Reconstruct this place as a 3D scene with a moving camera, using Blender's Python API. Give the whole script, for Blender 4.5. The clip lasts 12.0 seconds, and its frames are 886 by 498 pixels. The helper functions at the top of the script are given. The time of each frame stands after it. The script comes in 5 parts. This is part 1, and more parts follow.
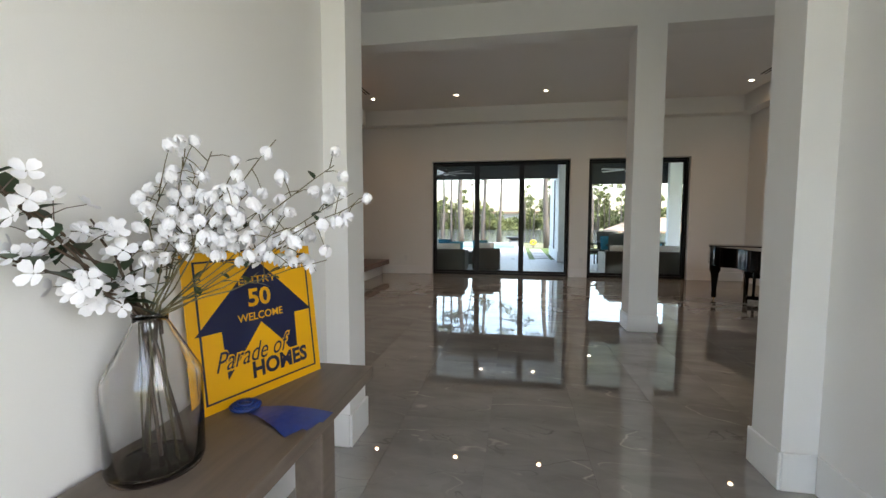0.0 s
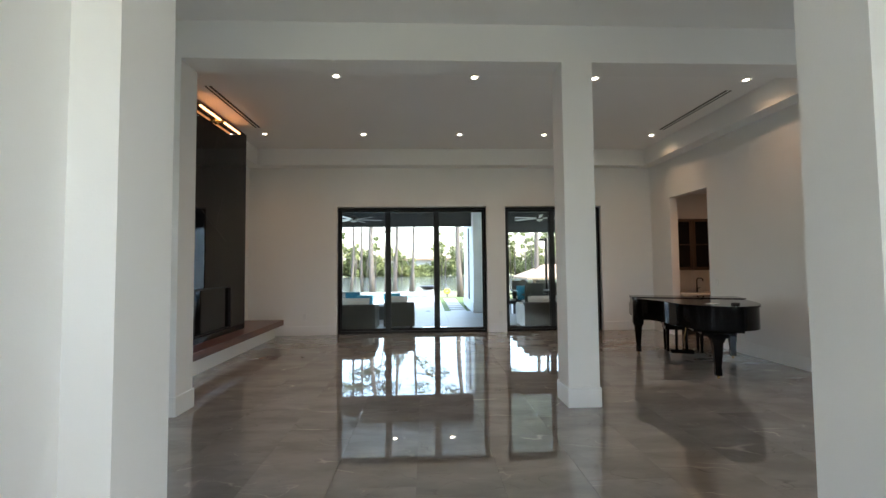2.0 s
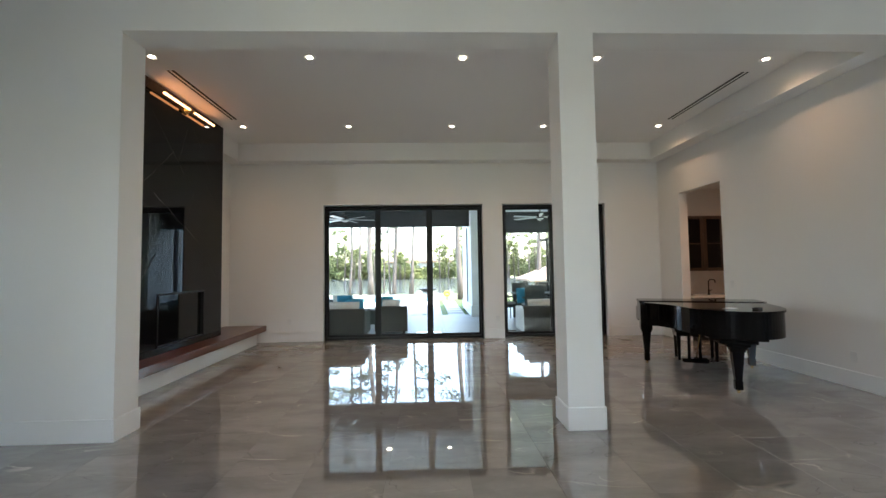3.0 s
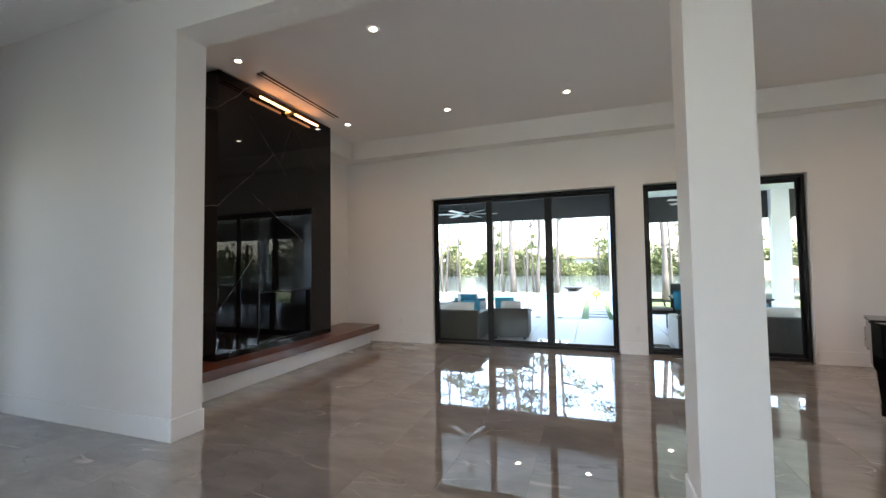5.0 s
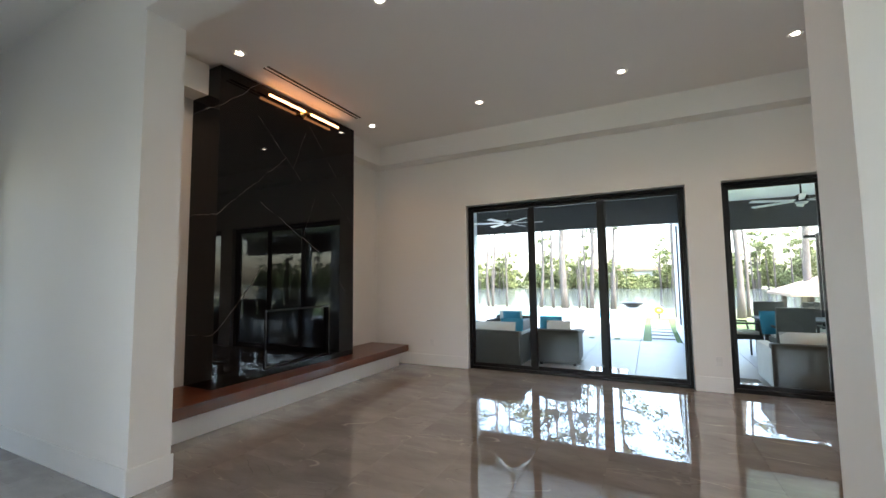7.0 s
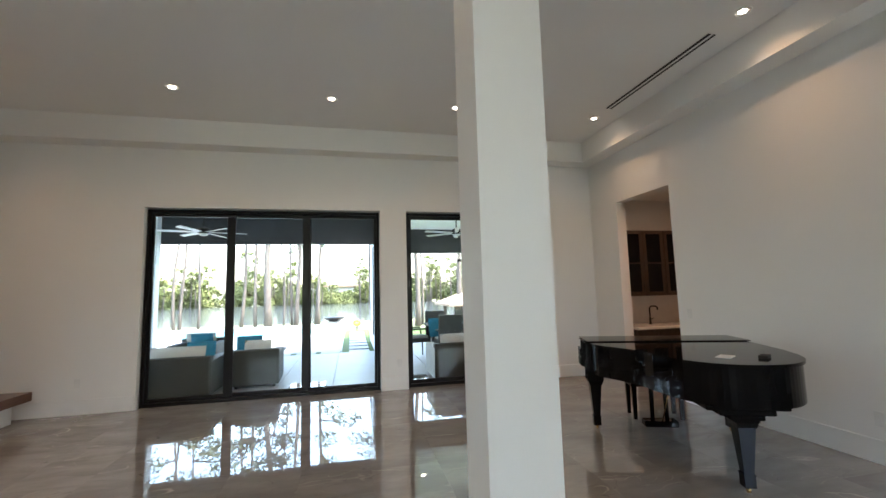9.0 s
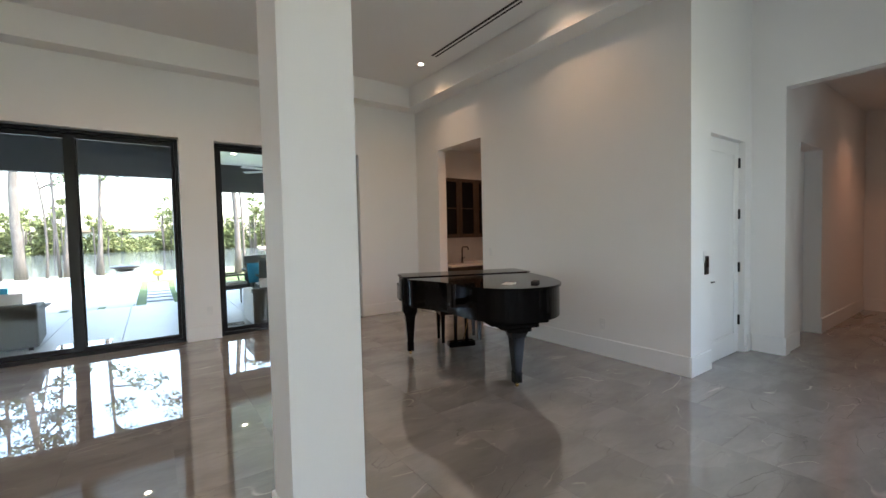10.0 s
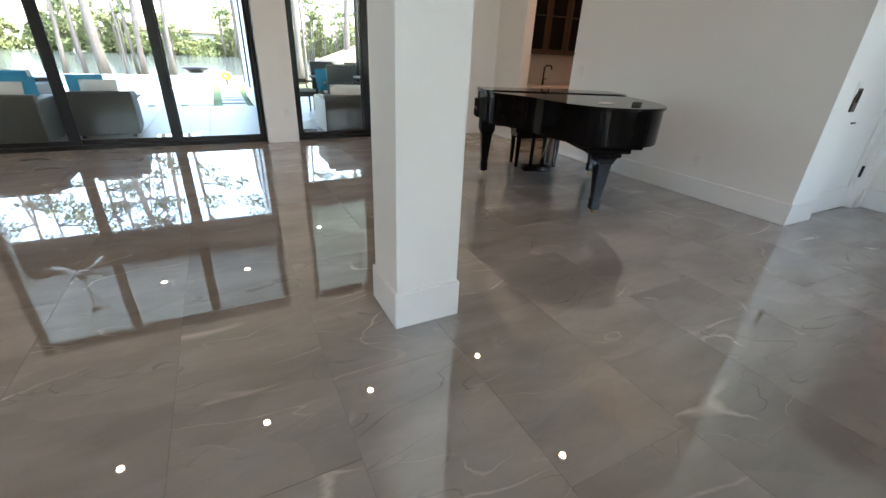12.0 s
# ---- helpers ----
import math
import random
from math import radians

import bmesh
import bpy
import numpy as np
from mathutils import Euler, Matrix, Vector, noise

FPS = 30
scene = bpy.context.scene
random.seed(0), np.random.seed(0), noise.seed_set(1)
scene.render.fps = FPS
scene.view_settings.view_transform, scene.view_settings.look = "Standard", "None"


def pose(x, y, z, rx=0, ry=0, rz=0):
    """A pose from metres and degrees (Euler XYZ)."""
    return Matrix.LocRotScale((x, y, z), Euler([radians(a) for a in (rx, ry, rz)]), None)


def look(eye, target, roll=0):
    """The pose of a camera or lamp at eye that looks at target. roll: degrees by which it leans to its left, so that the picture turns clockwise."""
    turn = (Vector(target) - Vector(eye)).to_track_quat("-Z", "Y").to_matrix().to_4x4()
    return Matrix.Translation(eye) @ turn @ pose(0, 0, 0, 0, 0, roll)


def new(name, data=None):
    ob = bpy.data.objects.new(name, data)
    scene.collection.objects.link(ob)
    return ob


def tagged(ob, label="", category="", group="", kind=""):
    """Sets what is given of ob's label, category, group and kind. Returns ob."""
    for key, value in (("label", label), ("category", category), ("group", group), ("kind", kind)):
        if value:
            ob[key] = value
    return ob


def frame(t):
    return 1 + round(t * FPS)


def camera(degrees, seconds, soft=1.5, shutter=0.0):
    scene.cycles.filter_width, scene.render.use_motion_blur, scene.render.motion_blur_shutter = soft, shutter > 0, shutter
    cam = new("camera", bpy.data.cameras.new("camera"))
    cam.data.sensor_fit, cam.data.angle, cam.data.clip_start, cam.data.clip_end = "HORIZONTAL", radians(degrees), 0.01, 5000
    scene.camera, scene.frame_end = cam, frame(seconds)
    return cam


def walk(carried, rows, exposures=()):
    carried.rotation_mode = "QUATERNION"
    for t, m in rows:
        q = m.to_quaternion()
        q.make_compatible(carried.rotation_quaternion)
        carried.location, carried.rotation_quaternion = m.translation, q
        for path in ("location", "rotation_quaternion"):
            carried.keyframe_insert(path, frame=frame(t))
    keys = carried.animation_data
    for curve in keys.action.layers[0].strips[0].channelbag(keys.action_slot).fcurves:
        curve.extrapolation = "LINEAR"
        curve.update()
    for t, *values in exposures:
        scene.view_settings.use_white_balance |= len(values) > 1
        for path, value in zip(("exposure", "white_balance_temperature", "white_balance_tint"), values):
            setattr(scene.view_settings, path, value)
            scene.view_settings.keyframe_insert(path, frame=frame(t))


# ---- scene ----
cam = camera(94.4, 12.0)
PATH = [
    (0, (-0.191, 3.6, 1.333), (-0.528, 5.566, 1.194), 0.1),
    (0.5, (-0.212, 3.875, 1.384), (-0.498, 5.852, 1.304), -0.1),
    (1, (-0.246, 4.127, 1.402), (-0.418, 6.119, 1.398), -0.1),
    (1.5, (-0.293, 4.362, 1.414), (-0.319, 6.361, 1.471), -0.3),
    (2, (-0.256, 4.626, 1.438), (-0.17, 6.622, 1.525), -0.6),
    (2.5, (-0.159, 4.893, 1.436), (-0.036, 6.887, 1.53), -0.8),
    (2.7, (-0.11, 5.004, 1.427), (0.003, 6.998, 1.523), -0.8),
    (4.5, (0.543, 5.971, 1.425), (0.076, 7.914, 1.521), -0.9),
    (5, (0.669, 6.258, 1.455), (-0.003, 8.14, 1.543), -0.8),
    (5.5, (0.739, 6.536, 1.437), (-0.1, 8.349, 1.526), -0.7),
    (6, (0.723, 6.815, 1.461), (-0.225, 8.574, 1.552), -0.6),
    (6.5, (0.645, 7.053, 1.49), (-0.331, 8.796, 1.594), -0.4),
    (6.7, (0.614, 7.11, 1.497), (-0.344, 8.861, 1.617), -0.5),
    (8.5, (0.625, 7.196, 1.477), (0.604, 9.179, 1.731), -1.0),
    (9, (0.654, 7.155, 1.48), (1.092, 9.096, 1.684), -1.5),
    (9.5, (0.683, 7.114, 1.442), (1.543, 8.918, 1.539), -1.7),
    (10, (0.752, 7.065, 1.41), (1.909, 8.695, 1.332), -1.3),
    (10.5, (0.792, 7.043, 1.387), (2.109, 8.519, 1.09), -0.4),
    (11, (0.79, 7.046, 1.361), (2.148, 8.416, 0.832), 0.9),
    (11.5, (0.713, 7.131, 1.267), (1.91, 8.561, 0.544), 2.0),
    (12, (0.588, 7.211, 1.236), (1.435, 8.808, 0.38), 2.6),
]
walk(cam, [(t, look(eye, target, roll)) for t, eye, target, roll in PATH], [(0, 2.78, 6900, 12), (1.0, 2.88, 6750, 11), (2.5, 3.38, 6500, 8), (5, 3.66, 6400, 13), (9.0, 3.65, 6500, 9), (9.5, 3.58, 6500, 9), (10.0, 3.62, 6500, 11), (10.5, 3.72, 6500, 12), (11.2, 3.85, 6500, 12), (12, 3.78, 6450, 9)])


# ---- light ----
world = bpy.data.worlds.new("sky")
scene.world = world
world.use_nodes = True
wn = world.node_tree.nodes
sky = wn.new("ShaderNodeTexSky")
sky.sky_type, sky.sun_disc = "NISHITA", False
SUN_HEIGHT, SUN_TURN = 62, 118
sky.sun_elevation, sky.sun_rotation = radians(SUN_HEIGHT), radians(SUN_TURN)
sky.air_density, sky.dust_density = 1.2, 3.0
wn["Background"].inputs["Strength"].default_value = 0.15
world.node_tree.links.new(sky.outputs[0], wn["Background"].inputs["Color"])


def lamp(kind, name, place, target, power, colour, size=0.1, size_y=None, cone=None):
    data = bpy.data.lights.new(name, kind)
    data.energy, data.color = power, colour
    if kind == "AREA":
        data.shape, data.size, data.size_y = "RECTANGLE", size, size_y or size
    elif kind == "SPOT":
        data.spot_size, data.spot_blend, data.shadow_soft_size = radians(cone), 1.0, size
    ob = new(name, data)
    ob.matrix_world = look(place, target)
    return ob


sun = bpy.data.lights.new("sun", "SUN")
sun.energy, sun.angle, sun.color = 1.5, radians(0.6), (1.0, 0.96, 0.9)
sun_ob = new("sun", sun)
a, e = radians(SUN_TURN), radians(SUN_HEIGHT)
sun_way = Vector((math.sin(a) * math.cos(e), math.cos(a) * math.cos(e), math.sin(e)))
sun_ob.matrix_world = look(tuple(sun_way * 60), (0, 0, 0))

DAY = (0.86, 0.93, 1.0)
WARM = (1.0, 0.62, 0.36)
# daylight through the front door
lamp("AREA", "sky_fill", (0.0, 1.62, 1.6), (0.0, 6, 1.5), 0.4, (1, 0.97, 0.93), 2.0, 2.8)
# fill lamp in an unseen side opening, added to brighten the west wall
lamp("AREA", "sky_fill", (1.36, 2.9, 1.6), (-1.2, 3.6, 1.5), 2.2, (1, 0.97, 0.93), 1.1, 2.2)
# fill lamps in unseen gallery windows, added to light pier and east wall
lamp("AREA", "sky_fill", (4.45, 6.0, 1.7), (4.6, 9, 1.7), 1.2, DAY, 1.6, 2.2)
lamp("AREA", "sky_fill", (-2.05, 6.0, 1.7), (-2.3, 9, 1.7), 0.3, DAY, 1.0, 2.2)


# ---- materials ----
def mat(name, colour, rough=0.5, metal=0.0, second=None, scale=6.0, amount=0.5, bump=0.0, bump_scale=40.0,
        coat=0.0, spec=0.5, rough_var=0.0, per_object=0.0, stretch=(1, 1, 1), transmission=0.0, ior=1.5, glow=0.0, glow_colour=None, detail=6.0, island=0.0):
    m = bpy.data.materials.new(name)
    m.use_nodes = True
    n, l = m.node_tree.nodes, m.node_tree.links
    p = n["Principled BSDF"]
    p.inputs["Roughness"].default_value = rough
    p.inputs["Metallic"].default_value = metal
    p.inputs["Specular IOR Level"].default_value = spec
    p.inputs["IOR"].default_value = ior
    p.inputs["Coat Weight"].default_value = coat
    p.inputs["Coat Roughness"].default_value = 0.03
    p.inputs["Transmission Weight"].default_value = transmission
    if glow:
        p.inputs["Emission Color"].default_value = (*(glow_colour or colour), 1)
        p.inputs["Emission Strength"].default_value = glow
    tc = n.new("ShaderNodeTexCoord")
    mp = n.new("ShaderNodeMapping")
    mp.inputs["Scale"].default_value = stretch
    l.new(tc.outputs["Object"], mp.inputs["Vector"])
    big = n.new("ShaderNodeTexNoise")
    big.inputs["Scale"].default_value, big.inputs["Detail"].default_value = scale, detail
    l.new(mp.outputs[0], big.inputs["Vector"])
    ramp = n.new("ShaderNodeValToRGB")
    c2 = second or tuple(c * 0.86 for c in colour)
    ramp.color_ramp.elements[0].position, ramp.color_ramp.elements[1].position = 0.5 - amount / 2, 0.5 + amount / 2
    ramp.color_ramp.elements[0].color, ramp.color_ramp.elements[1].color = (*c2, 1), (*colour, 1)
    l.new(big.outputs["Fac"], ramp.inputs[0])
    out = ramp.outputs[0]
    if per_object or island:
        info = n.new("ShaderNodeObjectInfo") if per_object else n.new("ShaderNodeNewGeometry")
        hsv = n.new("ShaderNodeHueSaturation")
        rng = n.new("ShaderNodeMapRange")
        v = per_object or island
        rng.inputs["To Min"].default_value, rng.inputs["To Max"].default_value = 1 - v, 1 + v
        l.new(info.outputs["Random" if per_object else "Random Per Island"], rng.inputs["Value"])
        l.new(rng.outputs[0], hsv.inputs["Value"])
        l.new(out, hsv.inputs["Color"])
        out = hsv.outputs[0]
    l.new(out, p.inputs["Base Color"])
    if bump or rough_var:
        fine = n.new("ShaderNodeTexNoise")
        fine.inputs["Scale"].default_value, fine.inputs["Detail"].default_value = bump_scale, 4
        l.new(mp.outputs[0], fine.inputs["Vector"])
        if bump:
            b = n.new("ShaderNodeBump")
            b.inputs["Strength"].default_value, b.inputs["Distance"].default_value = bump, 0.004
            l.new(fine.outputs["Fac"], b.inputs["Height"])
            l.new(b.outputs[0], p.inputs["Normal"])
        if rough_var:
            rr = n.new("ShaderNodeMapRange")
            rr.inputs["To Min"].default_value, rr.inputs["To Max"].default_value = max(0.0, rough - rough_var), rough + rough_var
            l.new(fine.outputs["Fac"], rr.inputs["Value"])
            l.new(rr.outputs[0], p.inputs["Roughness"])
    return m


def marble(name, base, dark, vein, vein_amount, rough, scale, random_shift, sharp=0.03, tint=0.0, bend=0.28, ior=1.5, spec=0.5, grain=(1, 1, 1), patch=0.0):
    """Polished stone: cloudy ground, broken light veins and dark hairlines."""
    m = bpy.data.materials.new(name)
    m.use_nodes = True
    n, l = m.node_tree.nodes, m.node_tree.links
    p = n["Principled BSDF"]
    p.inputs["Roughness"].default_value, p.inputs["IOR"].default_value, p.inputs["Specular IOR Level"].default_value = rough, ior, spec
    tc = n.new("ShaderNodeTexCoord")
    at = tc.outputs["Object"]
    info = n.new("ShaderNodeObjectInfo")
    if random_shift:
        mul = n.new("ShaderNodeVectorMath")
        mul.operation = "SCALE"
        mul.inputs[0].default_value = (37.0, 23.0, 51.0)
        l.new(info.outputs["Random"], mul.inputs["Scale"])
        add = n.new("ShaderNodeVectorMath")
        l.new(at, add.inputs[0])
        l.new(mul.outputs[0], add.inputs[1])
        at = add.outputs[0]
    lie = n.new("ShaderNodeMapping")
    lie.inputs["Rotation"].default_value, lie.inputs["Scale"].default_value = (0, 0, 0.5), grain
    l.new(at, lie.inputs["Vector"])
    at = lie.outputs[0]
    warp = n.new("ShaderNodeTexNoise")
    warp.inputs["Scale"].default_value, warp.inputs["Detail"].default_value = scale * 0.8, 5
    l.new(at, warp.inputs["Vector"])
    mix = n.new("ShaderNodeMix")
    mix.data_type = "VECTOR"
    mix.inputs["Factor"].default_value = bend
    l.new(at, mix.inputs["A"])
    l.new(warp.outputs["Color"], mix.inputs["B"])
    cloud = n.new("ShaderNodeTexNoise")
    cloud.inputs["Scale"].default_value, cloud.inputs["Detail"].default_value = scale * 1.4, 9
    cloud.inputs["Roughness"].default_value = 0.6
    l.new(mix.outputs["Result"], cloud.inputs["Vector"])
    ramp = n.new("ShaderNodeValToRGB")
    ramp.color_ramp.elements[0].position, ramp.color_ramp.elements[1].position = 0.38, 0.62
    ramp.color_ramp.elements[0].color, ramp.color_ramp.elements[1].color = (*dark, 1), (*base, 1)
    l.new(cloud.outputs["Fac"], ramp.inputs[0])
    colour = ramp.outputs[0]
    if patch:
        cell = n.new("ShaderNodeTexVoronoi")
        cell.inputs["Scale"].default_value = scale * 1.5
        l.new(mix.outputs["Result"], cell.inputs["Vector"])
        bw_ = n.new("ShaderNodeSeparateColor")
        l.new(cell.outputs["Color"], bw_.inputs[0])
        pr = n.new("ShaderNodeMapRange")
        pr.inputs["To Min"].default_value, pr.inputs["To Max"].default_value = 1 - patch, 1 + patch
        l.new(bw_.outputs[0], pr.inputs["Value"])
        hs = n.new("ShaderNodeHueSaturation")
        l.new(pr.outputs[0], hs.inputs["Value"])
        l.new(colour, hs.inputs["Color"])
        colour = hs.outputs[0]
    for k, (c, amount, s) in enumerate(((vein, vein_amount, scale * 1.1), (tuple(x * 0.55 for x in dark), vein_amount * 0.7, scale * 1.9), (vein, vein_amount * 0.6, scale * 2.3), (tuple(x * 0.7 for x in dark), vein_amount * 0.8, scale * 3.1))):
        vor = n.new("ShaderNodeTexNoise")
        vor.inputs["Scale"].default_value, vor.inputs["Detail"].default_value, vor.inputs["Distortion"].default_value = s * 0.75, 1.3, 0.7
        mid = n.new("ShaderNodeMath")
        mid.operation = "SUBTRACT"
        mid.inputs[1].default_value = 0.5
        l.new(vor.outputs["Fac"], mid.inputs[0])
        ridge = n.new("ShaderNodeMath")
        ridge.operation = "ABSOLUTE"
        l.new(mid.outputs[0], ridge.inputs[0])
        sh = n.new("ShaderNodeVectorMath")
        sh.inputs[1].default_value = (3.1 + 7 * k, 1.7, 5.3)
        l.new(mix.outputs["Result"], sh.inputs[0])
        l.new(sh.outputs[0], vor.inputs["Vector"])
        thin = n.new("ShaderNodeMapRange")
        thin.inputs["From Min"].default_value, thin.inputs["From Max"].default_value = 0.0, sharp
        thin.inputs["To Min"].default_value, thin.inputs["To Max"].default_value = 1.0, 0.0
        l.new(ridge.outputs[0], thin.inputs["Value"])
        gate = n.new("ShaderNodeTexNoise")
        gate.inputs["Scale"].default_value = scale * 1.7
        l.new(sh.outputs[0], gate.inputs["Vector"])
        gr = n.new("ShaderNodeMapRange")
        gr.inputs["From Min"].default_value, gr.inputs["From Max"].default_value = 0.53, 0.67
        gr.inputs["To Max"].default_value = amount
        l.new(gate.outputs["Fac"], gr.inputs["Value"])
        fac = n.new("ShaderNodeMath")
        fac.operation = "MULTIPLY"
        l.new(thin.outputs[0], fac.inputs[0])
        l.new(gr.outputs[0], fac.inputs[1])
        mc = n.new("ShaderNodeMix")
        mc.data_type = "RGBA"
        l.new(fac.outputs[0], mc.inputs["Factor"])
        l.new(colour, mc.inputs["A"])
        mc.inputs["B"].default_value = (*c, 1)
        colour = mc.outputs["Result"]
    if tint:
        hsv = n.new("ShaderNodeHueSaturation")
        rng = n.new("ShaderNodeMapRange")
        rng.inputs["To Min"].default_value, rng.inputs["To Max"].default_value = 1 - tint, 1 + tint
        l.new(info.outputs["Random"], rng.inputs["Value"])
        l.new(rng.outputs[0], hsv.inputs["Value"])
        l.new(colour, hsv.inputs["Color"])
        colour = hsv.outputs[0]
    l.new(colour, p.inputs["Base Color"])
    wave = n.new("ShaderNodeTexNoise")
    wave.inputs["Scale"].default_value, wave.inputs["Detail"].default_value = 7.0, 2
    l.new(tc.outputs["Object"], wave.inputs["Vector"])
    b = n.new("ShaderNodeBump")
    b.inputs["Strength"].default_value, b.inputs["Distance"].default_value = 0.004, 0.004
    l.new(wave.outputs["Fac"], b.inputs["Height"])
    l.new(b.outputs[0], p.inputs["Normal"])
    return m


WALL = mat("wall_paint", (0.84, 0.835, 0.82), 0.55, second=(0.815, 0.81, 0.795), scale=0.9, bump=0.12, bump_scale=160)
CEIL = mat("ceiling_paint", (0.87, 0.865, 0.85), 0.7, second=(0.845, 0.84, 0.825), scale=0.7, bump=0.15, bump_scale=120)
TRIM = mat("trim_paint", (0.84, 0.84, 0.83), 0.3, second=(0.81, 0.81, 0.80), scale=2.0, bump=0.04, bump_scale=60)
TILE = marble("polished_tile", (0.305, 0.293, 0.272), (0.23, 0.221, 0.205), (0.50, 0.475, 0.42), 1.0, 0.006, 1.7, True, 0.008, 0.03, ior=2.9, grain=(0.8, 2.0, 1.0), patch=0.05)
GROUT = mat("grout", (0.17, 0.16, 0.145), 0.8, bump=0.3)


def black_slab():
    """Near-black polished stone crossed by a few thin straight pale veins."""
    m = bpy.data.materials.new("black_marble")
    m.use_nodes = True
    n, l = m.node_tree.nodes, m.node_tree.links
    p = n["Principled BSDF"]
    p.inputs["Roughness"].default_value, p.inputs["Specular IOR Level"].default_value = 0.012, 0.24
    tc = n.new("ShaderNodeTexCoord")
    wob = n.new("ShaderNodeTexNoise")
    wob.inputs["Scale"].default_value, wob.inputs["Detail"].default_value = 5.0, 5.0
    l.new(tc.outputs["Object"], wob.inputs["Vector"])
    add = n.new("ShaderNodeVectorMath")
    add.operation = "MULTIPLY_ADD"
    add.inputs[1].default_value = (0.07, 0.07, 0.07)
    l.new(wob.outputs["Color"], add.inputs[0])
    l.new(tc.outputs["Object"], add.inputs[2])
    total = None

    def calc(op, a, b):
        k = n.new("ShaderNodeMath")
        k.operation = op
        for i, v in enumerate((a, b)):
            if isinstance(v, (int, float)):
                k.inputs[i].default_value = v
            else:
                l.new(v, k.inputs[i])
        return k.outputs[0]

    for (y0, z0), (y1, z1), width in (((-0.65, 3.15), (0.05, 2.5), 0.004), ((-0.6, 2.1), (0.4, 1.55), 0.005), ((0.65, 2.45), (1.2, 1.95), 0.004), ((0.7, 1.25), (1.15, 0.8), 0.004),
                                      ((-1.2, 1.85), (-0.2, 2.75), 0.005), ((-1.2, 3.05), (-0.6, 3.6), 0.004), ((-1.2, 0.5), (-0.55, 1.3), 0.004), ((-0.1, 2.6), (0.12, 3.2), 0.003), ((0.2, 3.3), (0.75, 2.7), 0.003), ((0.1, 1.75), (0.3, 2.3), 0.003)):
        ln_ = math.hypot(y1 - y0, z1 - z0)
        dy, dz = (y1 - y0) / ln_, (z1 - z0) / ln_
        dist, run = n.new("ShaderNodeVectorMath"), n.new("ShaderNodeVectorMath")
        for node, way in ((dist, (0, -dz, dy)), (run, (0, dy, dz))):
            node.operation = "DOT_PRODUCT"
            l.new(add.outputs[0], node.inputs[0])
            node.inputs[1].default_value = way
        cy, cz = (y0 + y1) / 2 + 0.035, (z0 + z1) / 2 + 0.035
        d = calc("ABSOLUTE", calc("SUBTRACT", dist.outputs["Value"], -dz * cy + dy * cz), 0)
        on = calc("LESS_THAN", calc("ABSOLUTE", calc("SUBTRACT", run.outputs["Value"], dy * cy + dz * cz), 0), ln_ / 2)
        v = calc("MULTIPLY", calc("MAXIMUM", calc("SUBTRACT", 1.0, calc("DIVIDE", d, width)), 0.0), on)
        total = v if total is None else calc("MAXIMUM", total, v)
    gate = n.new("ShaderNodeTexNoise")
    gate.inputs["Scale"].default_value = 3.5
    l.new(tc.outputs["Object"], gate.inputs["Vector"])
    gm = n.new("ShaderNodeMapRange")
    gm.inputs["From Min"].default_value, gm.inputs["From Max"].default_value = 0.35, 0.6
    l.new(gate.outputs["Fac"], gm.inputs["Value"])
    mx = n.new("ShaderNodeMix")
    mx.data_type = "RGBA"
    l.new(calc("MULTIPLY", total, gm.outputs[0]), mx.inputs["Factor"])
    mx.inputs["A"].default_value, mx.inputs["B"].default_value = (0.005, 0.005, 0.006, 1), (0.22, 0.21, 0.20, 1)
    l.new(mx.outputs["Result"], p.inputs["Base Color"])
    return m


SLAB = black_slab()

BLACK = mat("black_aluminium", (0.008, 0.008, 0.009), 0.35, spec=0.25, bump=0.03)
BRONZE = mat("dark_bronze", (0.03, 0.027, 0.025), 0.3, 0.8)
LACQUER = mat("piano_lacquer", (0.004, 0.004, 0.0045), 0.04, second=(0.005, 0.005, 0.005), spec=0.14)
BRASS = mat("brass", (0.75, 0.5, 0.18), 0.22, 1.0)
CHERRY = mat("cherry_wood", (0.17, 0.055, 0.026), 0.28, second=(0.085, 0.026, 0.013), scale=3.5, stretch=(6, 0.7, 6), bump=0.06, bump_scale=30, coat=0.3)
CABINET = mat("dark_oak", (0.055, 0.035, 0.022), 0.4, second=(0.03, 0.019, 0.012), scale=4, stretch=(5, 5, 0.6), bump=0.08)
QUARTZ = mat("quartz", (0.75, 0.74, 0.72), 0.15, second=(0.66, 0.65, 0.63), scale=5)
CONSOLE = mat("grey_oak", (0.17, 0.135, 0.108), 0.42, second=(0.11, 0.087, 0.07), scale=3.0, stretch=(9, 0.8, 9), bump=0.12, bump_scale=26)
IVORY = mat("piano_key_white", (0.8, 0.78, 0.72), 0.2)
PLATE = mat("switch_plate", (0.82, 0.82, 0.81), 0.3)
DARKHOLE = mat("vent_slot", (0.02, 0.02, 0.02), 0.7)
WICKER = mat("grey_wicker", (0.060, 0.066, 0.060), 0.6, second=(0.034, 0.038, 0.034), scale=60, amount=0.3, bump=0.7, bump_scale=90, stretch=(1, 1, 3))
CUSHION = mat("grey_cushion", (0.55, 0.55, 0.53), 0.85, scale=4, bump=0.3, bump_scale=220)
TEAL = mat("teal_pillow", (0.02, 0.22, 0.34), 0.8, second=(0.015, 0.17, 0.28), scale=8, bump=0.3, bump_scale=200)
STUCCO = mat("white_stucco", (0.80, 0.84, 0.85), 0.8, scale=2, bump=0.4, bump_scale=120)
